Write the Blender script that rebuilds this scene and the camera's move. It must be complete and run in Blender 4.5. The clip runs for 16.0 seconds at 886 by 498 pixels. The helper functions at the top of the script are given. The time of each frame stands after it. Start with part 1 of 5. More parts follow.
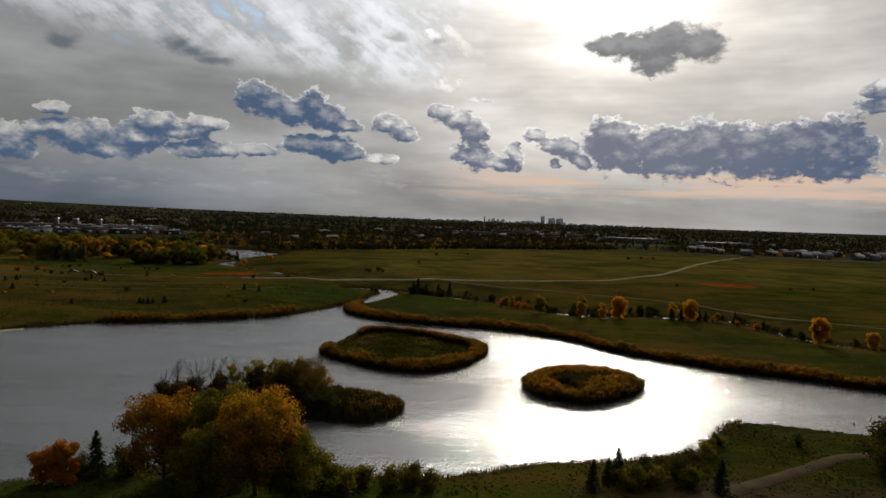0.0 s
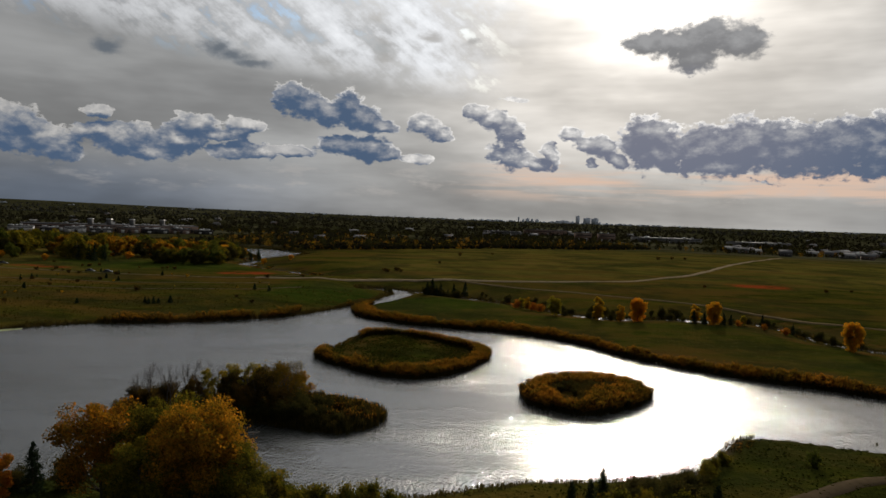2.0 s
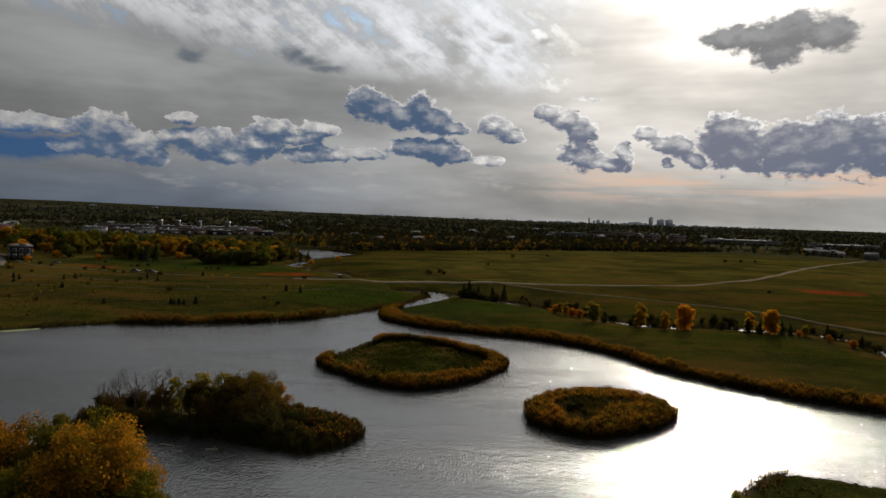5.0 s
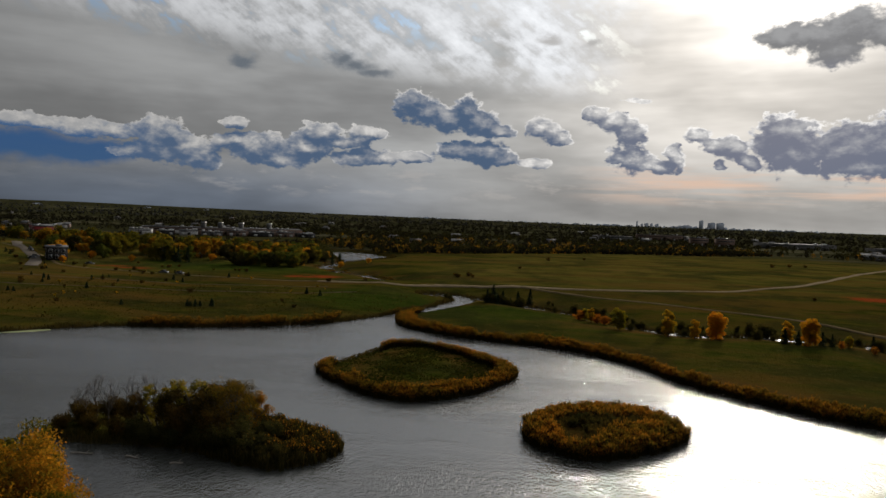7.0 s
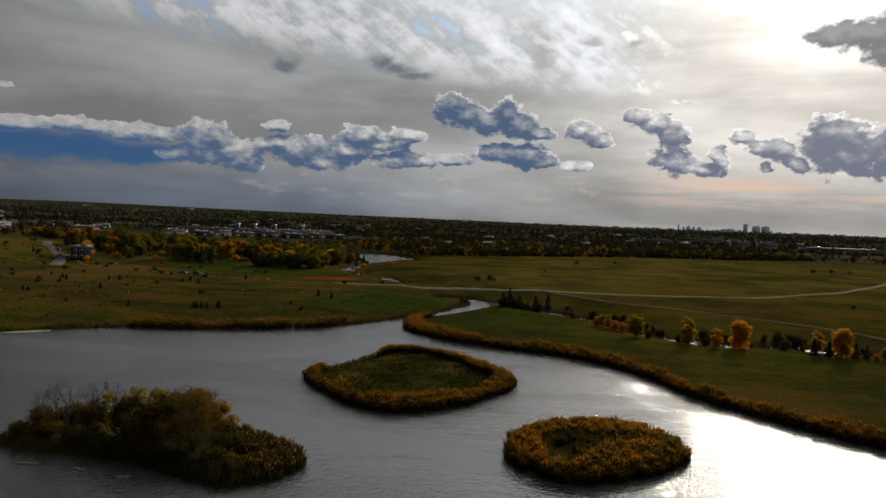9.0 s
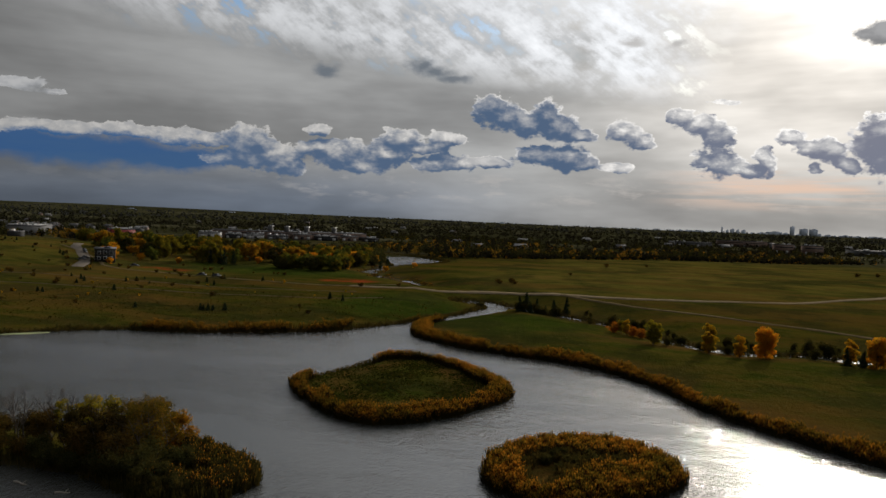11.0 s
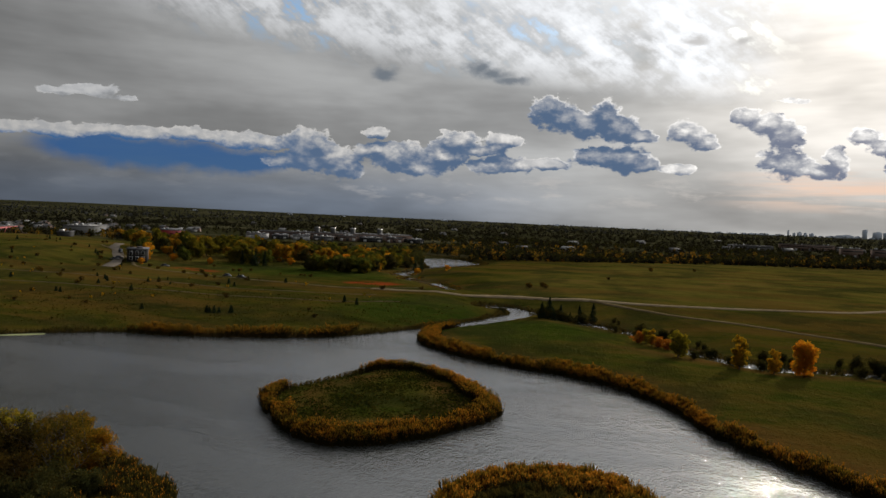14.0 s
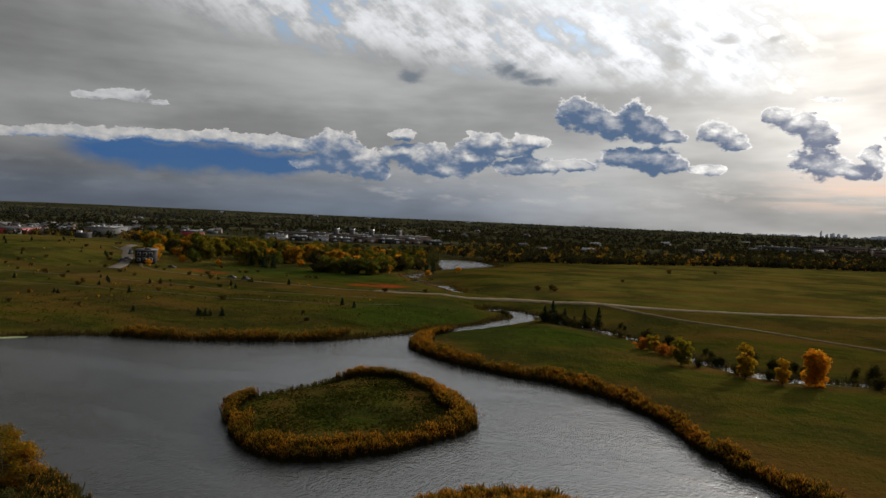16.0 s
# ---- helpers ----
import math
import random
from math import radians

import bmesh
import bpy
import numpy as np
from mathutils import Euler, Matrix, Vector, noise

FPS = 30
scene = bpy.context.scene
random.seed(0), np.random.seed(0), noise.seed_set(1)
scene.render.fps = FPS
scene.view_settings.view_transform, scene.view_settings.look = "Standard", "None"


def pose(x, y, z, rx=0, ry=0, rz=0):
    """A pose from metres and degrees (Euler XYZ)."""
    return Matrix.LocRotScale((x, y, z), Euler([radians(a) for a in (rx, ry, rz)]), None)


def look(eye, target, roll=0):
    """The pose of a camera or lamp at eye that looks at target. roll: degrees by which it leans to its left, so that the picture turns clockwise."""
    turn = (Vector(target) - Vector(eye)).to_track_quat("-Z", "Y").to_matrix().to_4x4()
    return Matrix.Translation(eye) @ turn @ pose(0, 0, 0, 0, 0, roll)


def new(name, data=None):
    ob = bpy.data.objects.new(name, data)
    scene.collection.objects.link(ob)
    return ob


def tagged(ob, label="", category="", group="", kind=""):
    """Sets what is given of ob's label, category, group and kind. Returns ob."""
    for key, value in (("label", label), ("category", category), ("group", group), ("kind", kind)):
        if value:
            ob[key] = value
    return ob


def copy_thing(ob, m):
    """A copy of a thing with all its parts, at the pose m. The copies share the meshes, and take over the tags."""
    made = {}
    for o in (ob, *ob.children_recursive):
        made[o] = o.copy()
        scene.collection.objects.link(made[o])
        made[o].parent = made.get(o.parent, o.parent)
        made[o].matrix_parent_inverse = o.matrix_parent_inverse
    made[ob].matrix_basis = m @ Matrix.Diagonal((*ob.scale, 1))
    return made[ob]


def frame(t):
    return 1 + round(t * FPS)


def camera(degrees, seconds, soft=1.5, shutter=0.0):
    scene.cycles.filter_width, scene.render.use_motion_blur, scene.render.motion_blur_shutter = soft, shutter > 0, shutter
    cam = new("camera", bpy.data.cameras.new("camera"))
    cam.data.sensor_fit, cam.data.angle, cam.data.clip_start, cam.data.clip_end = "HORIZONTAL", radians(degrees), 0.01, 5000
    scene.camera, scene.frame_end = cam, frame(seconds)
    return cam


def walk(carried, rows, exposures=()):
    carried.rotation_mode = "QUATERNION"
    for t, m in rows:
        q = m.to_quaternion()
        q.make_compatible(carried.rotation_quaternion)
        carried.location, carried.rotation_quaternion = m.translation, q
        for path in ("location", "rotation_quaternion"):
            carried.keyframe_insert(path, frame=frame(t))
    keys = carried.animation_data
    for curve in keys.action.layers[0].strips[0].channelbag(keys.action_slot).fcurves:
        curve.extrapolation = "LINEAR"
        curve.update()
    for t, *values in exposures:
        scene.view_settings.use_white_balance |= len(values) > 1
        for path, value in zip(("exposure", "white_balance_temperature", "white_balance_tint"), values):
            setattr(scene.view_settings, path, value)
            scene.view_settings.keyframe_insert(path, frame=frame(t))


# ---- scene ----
cam = camera(65.4, 16.0, soft=1.5)
# seconds, eye, turn to the left from +y, tilt up, lean to the left
PATH = [
    (0, (0.03, -0.00, 36.00), 0.03, -2.69, 2.06),
    (0.5, (2.16, 2.25, 35.96), 0.48, -2.71, 2.03),
    (1, (4.39, 4.50, 35.80), 1.08, -2.73, 2.01),
    (1.5, (6.51, 6.68, 35.73), 1.99, -2.76, 1.97),
    (2, (8.65, 8.73, 35.63), 2.94, -2.78, 1.97),
    (2.5, (10.83, 10.95, 35.60), 3.93, -2.80, 1.98),
    (3, (12.97, 13.28, 35.55), 4.89, -2.82, 1.96),
    (3.5, (15.10, 15.63, 35.42), 5.89, -2.83, 1.92),
    (4, (17.28, 18.12, 35.34), 6.87, -2.85, 1.87),
    (6.5, (27.25, 29.87, 35.10), 11.67, -2.73, 1.92),
    (7, (29.12, 32.32, 35.14), 12.63, -2.72, 1.95),
    (7.5, (31.00, 34.77, 35.05), 13.51, -2.70, 1.99),
    (8, (32.82, 37.29, 35.03), 14.26, -2.67, 2.02),
    (8.5, (34.56, 39.76, 35.01), 15.03, -2.65, 2.07),
    (9, (36.40, 42.37, 34.99), 15.86, -2.63, 2.13),
    (11.5, (44.35, 55.99, 34.59), 19.89, -2.52, 2.06),
    (12, (45.68, 59.02, 34.61), 20.67, -2.54, 2.09),
    (12.5, (47.15, 61.79, 34.52), 21.48, -2.52, 2.12),
    (13, (48.52, 64.56, 34.53), 22.26, -2.52, 2.13),
    (13.5, (49.99, 67.23, 34.53), 23.06, -2.52, 2.13),
    (14, (51.27, 69.87, 34.54), 23.78, -2.51, 2.19),
    (14.5, (52.47, 72.65, 34.54), 24.46, -2.51, 2.19),
    (15, (53.81, 75.37, 34.59), 25.17, -2.51, 2.18),
    (15.5, (55.16, 78.09, 34.48), 25.67, -2.48, 2.18),
    (16, (56.40, 80.96, 34.51), 25.97, -2.46, 2.12),
]


def aim(eye, yaw, pitch, roll):
    a, b = radians(yaw), radians(pitch)
    way = Vector((-math.sin(a) * math.cos(b), math.cos(a) * math.cos(b), math.sin(b)))
    return look(eye, Vector(eye) + way * 100, roll)


# the clip's camera brightens as it turns away from the sun
EXPOSURES = [(0, 0.12), (4, 0.12), (7, 0.15), (9, 0.21), (11.5, 0.3), (12.5, 0.36), (14.5, 0.48), (16, 0.55)]
walk(cam, [(t, aim(eye, yaw, pitch, roll)) for t, eye, yaw, pitch, roll in PATH], EXPOSURES)

# ---- sun and sky ----
SUN_AZ, SUN_EL = 13.3, 18.6  # degrees to the right of +y, degrees above the horizon


def sun_way():
    a, e = radians(SUN_AZ), radians(SUN_EL)
    return Vector((math.sin(a) * math.cos(e), math.cos(a) * math.cos(e), math.sin(e)))


sun = new("sun", bpy.data.lights.new("sun", "SUN"))
sun.data.energy, sun.data.angle, sun.data.color = 2.6, radians(0.9), (1.0, 0.9, 0.76)
sun.matrix_world = look(tuple(sun_way() * 500), (0, 0, 0))


class Graph:
    """A short way to write node trees."""

    def __init__(self, tree):
        self.tree = tree

    def node(self, kind):
        return self.tree.nodes.new(kind)

    def put(self, socket, value):
        if isinstance(value, bpy.types.NodeSocket):
            self.tree.links.new(value, socket)
        elif value is not None:
            socket.default_value = value

    def math(self, op, a, b=None, c=None, clamp=False):
        n = self.node("ShaderNodeMath")
        n.operation, n.use_clamp = op, clamp
        for s, v in zip(n.inputs, (a, b, c)):
            self.put(s, v)
        return n.outputs[0]

    def vec(self, op, a, b=None, c=None):
        n = self.node("ShaderNodeVectorMath")
        n.operation = op
        for s, v in zip(n.inputs, (a, b, c)):
            self.put(s, v)
        return n.outputs["Value"] if op in ("LENGTH", "DOT_PRODUCT", "DISTANCE") else n.outputs["Vector"]

    def step(self, v, lo, hi, a=0.0, b=1.0):
        n = self.node("ShaderNodeMapRange")
        n.interpolation_type = "SMOOTHSTEP"
        for s, x in zip(n.inputs, (v, lo, hi, a, b)):
            self.put(s, x)
        return n.outputs[0]

    def mix(self, f, a, b, blend="MIX"):
        n = self.node("ShaderNodeMix")
        n.data_type, n.blend_type = "RGBA", blend
        self.put(n.inputs[0], f)
        self.put(n.inputs[6], a)
        self.put(n.inputs[7], b)
        return n.outputs[2]

    def noise(self, at, scale, detail=4.0, rough=0.55, colour=False):
        n = self.node("ShaderNodeTexNoise")
        self.put(n.inputs["Vector"], at)
        self.put(n.inputs["Scale"], scale)
        self.put(n.inputs["Detail"], detail)
        self.put(n.inputs["Roughness"], rough)
        return n.outputs["Color" if colour else "Fac"]


def rgb(r, g, b):
    return (r, g, b, 1.0)


# Cumulus heaps, cloud by cloud: degrees of azimuth, of elevation, half width, half height
SLOPING = [(-15.8, 9.1, 1.31, 1.13), (-14.3, 8.5, 1.88, 1.21), (-12.5, 7.8, 2.11, 1.21), (-11.0, 8.6, 1.17, 1.31), (-10.0, 7.7, 2.11, 1.21), (-8.4, 7.0, 1.41, 0.6), (-11.3, 5.4, 1.97, 0.8), (-9.3, 5.3, 1.78, 1.13), (-7.9, 4.9, 1.17, 0.6), (-5.5, 4.6, 1.6, 0.42)]
SMALL = [(-4.8, 7.3, 1.41, 0.89), (-3.6, 6.7, 1.31, 0.66), (-0.6, 8.5, 1.03, 0.75), (1.0, 7.8, 1.41, 0.94), (2.2, 7.0, 1.31, 0.94), (2.2, 5.1, 1.78, 1.22), (4.2, 4.6, 2.11, 0.7), (5.6, 5.4, 0.94, 0.84), (2.4, 9.6, 1.03, 0.23)]
LONG = [(7.1, 6.9, 1.17, 0.66), (8.3, 6.2, 0.84, 0.56), (9.6, 5.9, 1.31, 1.03), (10.8, 4.8, 1.03, 0.75), (9.0, 4.6, 0.66, 0.47), (13.2, 6.9, 2.11, 1.5), (14.1, 5.5, 3.05, 1.69), (17.1, 5.7, 3.28, 1.97), (20.5, 6.0, 3.75, 2.16), (23.7, 5.7, 3.75, 2.16), (26.3, 5.7, 3.28, 2.25), (28.9, 5.9, 2.58, 2.25), (30.7, 5.7, 1.31, 1.13), (29.3, 4.3, 2.82, 0.75), (18.5, 4.5, 4.22, 0.75)]
BY_SUN = [(12.8, 13.9, 1.9, 0.9), (15.0, 13.7, 2.3, 1.3), (16.4, 12.7, 1.6, 1.2), (17.6, 14.0, 2.3, 1.31), (19.7, 13.7, 1.9, 1.13), (31.6, 9.8, 1.03, 0.84), (31.5, 8.8, 1.31, 0.56), (44.0, 6.0, 4.0, 1.4)]
MIDDLE = [(-32.1, 4.2, 1.64, 1.17), (-29.4, 5.4, 2.35, 0.7), (-27.9, 4.9, 2.82, 1.31), (-26.3, 4.2, 3.05, 0.75), (-23.8, 5.2, 2.11, 1.22), (-23.0, 6.4, 2.11, 0.84), (-20.6, 5.9, 2.35, 0.66), (-18.8, 6.7, 1.88, 0.55), (-20.0, 4.6, 2.11, 0.8), (-17.7, 4.5, 1.17, 0.56), (-15.5, 4.8, 2.4, 0.5), (-29.8, 6.8, 1.03, 0.42)]
WEST = [(-57.5, 5.1, 2.35, 0.4), (-53.2, 5.4, 4.22, 0.5), (-48.3, 5.6, 4.22, 0.5), (-43.3, 5.7, 3.75, 0.55), (-39.5, 5.5, 3.6, 0.7), (-35.0, 5.6, 2.2, 1.22), (-33.2, 5.0, 2.0, 0.95), (-32.6, 4.3, 1.88, 0.75), (-36.0, 4.2, 2.82, 0.84), (-51.1, 8.4, 2.0, 0.47), (-48.6, 8.1, 1.0, 0.25), (-53.3, 8.1, 1.41, 0.28), (-64.0, 5.0, 3.0, 0.9)]
UNDERSIDE = [(-46.2, 4.1, 8.9, 1.5), (-50.4, 4.4, 5.2, 1.0), (-40.3, 3.9, 4.2, 1.0)]
STREAKS = [(-21.4, 12.3, 1.4, 0.8), (-20.2, 11.8, 1.8, 0.62), (-18.7, 11.3, 1.9, 0.4), (-29.1, 11.5, 1.31, 0.56), (-4.3, 14.3, 1.31, 0.47), (-1.1, 14.0, 0.94, 0.33)]


def make_sky():
    world = bpy.data.worlds.new("sky")
    scene.world = world
    world.use_nodes = True
    g = Graph(world.node_tree)
    world.node_tree.nodes.clear()
    way = g.node("ShaderNodeTexCoord").outputs["Generated"]
    xyz = g.node("ShaderNodeSeparateXYZ")
    g.put(xyz.inputs[0], way)
    x, y, z = xyz.outputs
    az = g.math("MULTIPLY", g.math("ARCTAN2", x, y), 180 / math.pi)
    el = g.math("MULTIPLY", g.math("ARCSINE", z), 180 / math.pi)
    flat = g.node("ShaderNodeCombineXYZ")
    g.put(flat.inputs[0], az)
    g.put(flat.inputs[1], el)
    p = flat.outputs[0]
    toward = g.vec("DOT_PRODUCT", way, tuple(sun_way()))
    off = g.math("MULTIPLY", g.math("ARCCOSINE", g.math("MINIMUM", toward, 1.0)), 180 / math.pi)

    clear = g.node("ShaderNodeTexSky")
    clear.sky_type, clear.sun_disc = "NISHITA", False
    clear.sun_elevation, clear.sun_rotation = radians(SUN_EL), radians(SUN_AZ)
    blue = g.vec("MULTIPLY", clear.outputs[0], (0.07, 0.08, 0.09))

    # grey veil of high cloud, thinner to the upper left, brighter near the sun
    near = g.math("EXPONENT", g.math("MULTIPLY", off, -1 / 11.0))
    wide = g.math("EXPONENT", g.math("MULTIPLY", off, -1 / 30.0))
    core = g.math("EXPONENT", g.math("MULTIPLY", g.math("POWER", off, 2.0), -1 / 16.0))
    light = g.math("ADD", g.math("MULTIPLY_ADD", wide, 0.52, 0.085), g.math("MULTIPLY_ADD", near, 0.7, g.math("MULTIPLY", core, 2.0)))
    streaky = g.noise(g.vec("MULTIPLY", p, (0.035, 0.22, 1.0)), 1.0, 5.0)
    light = g.math("MULTIPLY", light, g.step(streaky, 0.3, 0.7, 0.8, 1.2))
    soft = g.noise(g.vec("MULTIPLY", p, (0.06, 0.16, 1.0)), 1.0, 4.0, 0.55)
    light = g.math("MULTIPLY", light, g.step(soft, 0.32, 0.68, 0.8, 1.2))
    # added fill light: mostly unseen sky above 15 degrees boosted, cut in the west
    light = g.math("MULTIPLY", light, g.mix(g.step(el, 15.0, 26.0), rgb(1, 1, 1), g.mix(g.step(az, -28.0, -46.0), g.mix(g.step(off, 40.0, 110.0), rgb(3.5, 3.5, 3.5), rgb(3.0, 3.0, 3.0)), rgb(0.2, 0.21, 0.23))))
    light = g.math("MULTIPLY", light, g.step(az, -22.0, -42.0, 1.0, 1.12))
    light = g.math("MULTIPLY", light, g.math("SUBTRACT", 1.0, g.math("MULTIPLY", g.step(el, 6.0, 2.5), g.step(az, -16.0, -34.0, 0.0, 0.27))))
    low = g.step(el, 0.0, 6.0, 0.72, 1.0)
    light = g.math("MULTIPLY", light, low)
    tint = g.mix(g.step(off, 8.0, 34.0), rgb(1.02, 0.96, 0.88), rgb(0.97, 0.98, 0.98))
    tint = g.mix(g.math("MULTIPLY", g.step(el, 5.0, 0.5), g.step(az, -8.0, -34.0)), tint, rgb(0.82, 0.97, 1.22))
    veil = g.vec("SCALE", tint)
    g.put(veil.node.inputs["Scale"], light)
    # salmon bands low under the sun
    band = g.noise(g.vec("MULTIPLY", p, (0.05, 0.9, 1.0)), 1.0, 4.0)
    pink = g.math("MULTIPLY", g.step(band, 0.42, 0.58), g.math("MULTIPLY", g.step(el, 1.2, 2.4), g.step(el, 5.2, 3.6)))
    pink = g.math("MULTIPLY", pink, g.math("MULTIPLY", g.step(az, -4.0, 6.0), 0.85))
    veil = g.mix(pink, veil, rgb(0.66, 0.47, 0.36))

    # mackerel sky: rows of small cloud with blue between
    c, s = math.cos(0.62), math.sin(0.62)
    along = g.math("ADD", g.math("MULTIPLY", az, c), g.math("MULTIPLY", el, -s))
    across = g.math("ADD", g.math("MULTIPLY", az, s), g.math("MULTIPLY", el, c))
    turned = g.node("ShaderNodeCombineXYZ")
    g.put(turned.inputs[0], g.math("MULTIPLY", along, 0.12))
    g.put(turned.inputs[1], g.math("MULTIPLY", across, 0.38))
    flock = g.noise(turned.outputs[0], 1.0, 7.0, 0.62)
    beads = g.noise(g.vec("MULTIPLY", p, (0.55, 0.8, 1.0)), 1.0, 5.0, 0.6)
    flock = g.math("MULTIPLY_ADD", flock, 0.68, g.math("MULTIPLY", beads, 0.32))
    big = g.noise(g.vec("MULTIPLY", p, (0.07, 0.13, 1.0)), 1.0, 3.0)
    region = g.math("MULTIPLY", g.step(g.math("MULTIPLY_ADD", az, 0.1, el), 8.5, 12.0), g.step(g.math("MULTIPLY_ADD", big, 14.0, az), 12.0, 2.0))
    region = g.math("MULTIPLY", region, g.step(az, -52.0, -40.0, 0.35, 1.0))
    region = g.math("MULTIPLY", region, g.step(el, 34.0, 22.0, 0.4, 1.0))
    puffs = g.step(flock, 0.38, 0.56)
    # added light for the pond: tops above the view brightened, dimmed in the west
    lofty = g.step(el, 17.0, 30.0, 1.0, g.step(az, -36.0, -20.0, 0.5, 2.4))
    tops = g.vec("SCALE", rgb(0.95, 0.97, 1.0)[:3])
    g.put(tops.node.inputs["Scale"], g.math("MULTIPLY", lofty, g.math("MULTIPLY", g.math("MULTIPLY_ADD", wide, 0.95, 0.36), g.step(flock, 0.42, 0.75, 0.75, 1.15))))
    gaps = g.math("MULTIPLY", g.step(flock, 0.49, 0.4), g.step(big, 0.4, 0.54))
    high = g.mix(puffs, g.mix(gaps, veil, blue), tops)
    sky = g.mix(region, veil, high)

    # pale scraps low over the horizon
    scrap = g.noise(g.vec("MULTIPLY", p, (0.28, 1.0, 1.0)), 1.0, 6.0, 0.62)
    scrap = g.math("MULTIPLY", g.step(scrap, 0.5, 0.66), g.math("MULTIPLY", g.step(el, 0.8, 2.2), g.step(el, 4.6, 3.0)))
    sky = g.mix(g.math("MULTIPLY", scrap, g.step(az, -38.0, -28.0, 0.08, 0.4)), sky, g.mix(wide, rgb(0.24, 0.25, 0.265), rgb(0.75, 0.66, 0.58)))
    # heaps of cumulus: blue grey below, lit along their upper edges from behind
    def bend(at):
        warp = g.noise(g.vec("MULTIPLY", at, (0.5, 0.8, 1.0)), 1.0, 5.0, 0.55, colour=True)
        return g.vec("ADD", at, g.vec("MULTIPLY", g.vec("SUBTRACT", warp, (0.5, 0.5, 0.5)), (2.0, 1.3, 0.0)))

    def field(name, rounds):
        """A node group: how far a direction lies from the nearest of some round heaps."""
        tree = bpy.data.node_groups.new(name, "ShaderNodeTree")
        tree.interface.new_socket("at", in_out="INPUT", socket_type="NodeSocketVector")
        tree.interface.new_socket("far", in_out="OUTPUT", socket_type="NodeSocketFloat")
        k = Graph(tree)
        at, d = k.node("NodeGroupInput").outputs[0], None
        for cx, cy, rx, ry in rounds:
            here = k.vec("LENGTH", k.vec("MULTIPLY_ADD", at, (1 / rx, 1 / ry, 0.0), (-cx / rx, -cy / ry, 0.0)))
            d = here if d is None else k.math("SMOOTH_MIN", d, here, 0.3)
        k.put(k.node("NodeGroupOutput").inputs[0], d)

        def ask(at):
            n = g.node("ShaderNodeGroup")
            n.node_tree = tree
            g.put(n.inputs[0], at)
            return n.outputs[0]

        return ask

    # long dark blue underside of the western bank
    slab = g.math("SUBTRACT", g.math("MULTIPLY_ADD", soft, 0.6, 0.75), field("underside", UNDERSIDE)(bend(p)))
    sky = g.mix(g.step(slab, -0.05, 0.55, 0.0, 0.95), sky, g.mix(g.step(streaky, 0.35, 0.65), rgb(0.022, 0.072, 0.19), rgb(0.035, 0.085, 0.18)))
    heaps = field("heaps", SLOPING + SMALL + LONG + BY_SUN + MIDDLE + WEST)

    def billow(at):
        """Rounded lumps upon lumps, as on a cauliflower: high on the lumps, low between them."""
        n = g.node("ShaderNodeTexVoronoi")
        n.feature, n.normalize = "SMOOTH_F1", True
        g.put(n.inputs["Vector"], g.vec("MULTIPLY", at, (1.0, 1.25, 1.0)))
        for name, amount in (("Scale", 1.0), ("Detail", 3.0), ("Roughness", 0.6), ("Lacunarity", 2.1), ("Smoothness", 0.35)):
            n.inputs[name].default_value = amount
        return g.math("SUBTRACT", 0.5, n.outputs["Distance"])

    def thickness(at):
        fine = g.noise(g.vec("MULTIPLY", at, (0.9, 1.4, 1.0)), 1.0, 7.0, 0.58)
        lump = billow(bend(at))
        rough = g.math("MULTIPLY_ADD", fine, 1.35, g.math("MULTIPLY_ADD", lump, 0.85, 0.23))
        return g.math("SUBTRACT", rough, heaps(bend(at)))

    high_up = g.step(el, 10.5, 12.5)
    body = g.math("MULTIPLY_ADD", high_up, 0.22, thickness(p))
    lit = g.math("SUBTRACT", body, thickness(g.vec("ADD", p, (0.2, 0.8, 0.0))))
    mask = g.step(body, 0.0, g.math("MAXIMUM", g.step(el, 10.5, 12.0, 0.17, 0.6), g.step(lit, 0.0, -0.3, 0.17, 0.36)))
    lumps = g.noise(g.vec("MULTIPLY", p, (0.5, 0.9, 1.0)), 1.0, 4.0, 0.5)
    fine = g.noise(g.vec("MULTIPLY", p, (1.1, 1.7, 1.0)), 1.0, 7.0, 0.6)
    away = g.math("MAXIMUM", g.step(az, -14.5, -19.5), g.math("MULTIPLY", g.step(az, -7.2, -6.0), g.step(az, 9.2, 7.8, 0.0, 0.85)))
    away = g.math("MAXIMUM", away, g.math("MULTIPLY", g.step(az, 29.5, 30.5), g.step(el, 7.8, 8.3)))
    west = g.math("MULTIPLY", g.step(az, -34.0, -42.0), g.step(el, 7.2, 6.2))
    lone = g.math("MULTIPLY", g.step(az, -30.0, -40.0), g.step(el, 6.8, 7.6))
    rim = g.vec("SCALE", rgb(1.0, 0.97, 0.93)[:3])
    g.put(rim.node.inputs["Scale"], g.math("MULTIPLY", g.math("MULTIPLY_ADD", wide, 1.2, 0.24), g.step(fine, 0.3, 0.7, 0.8, 1.08)))
    rim = g.mix(high_up, rim, sky)
    rim = g.mix(lone, rim, rgb(0.4, 0.4, 0.4))
    half = g.mix(wide, rgb(0.22, 0.23, 0.245), rgb(0.56, 0.55, 0.55))
    half = g.mix(high_up, half, rgb(0.32, 0.32, 0.325))
    dark = g.mix(g.step(off, 9.0, 27.0), rgb(0.178, 0.185, 0.232), rgb(0.066, 0.104, 0.174))
    dark = g.mix(west, dark, rgb(0.035, 0.09, 0.2))
    dark = g.mix(high_up, dark, rgb(0.2, 0.2, 0.205))
    dark = g.mix(lone, dark, rgb(0.17, 0.175, 0.18))
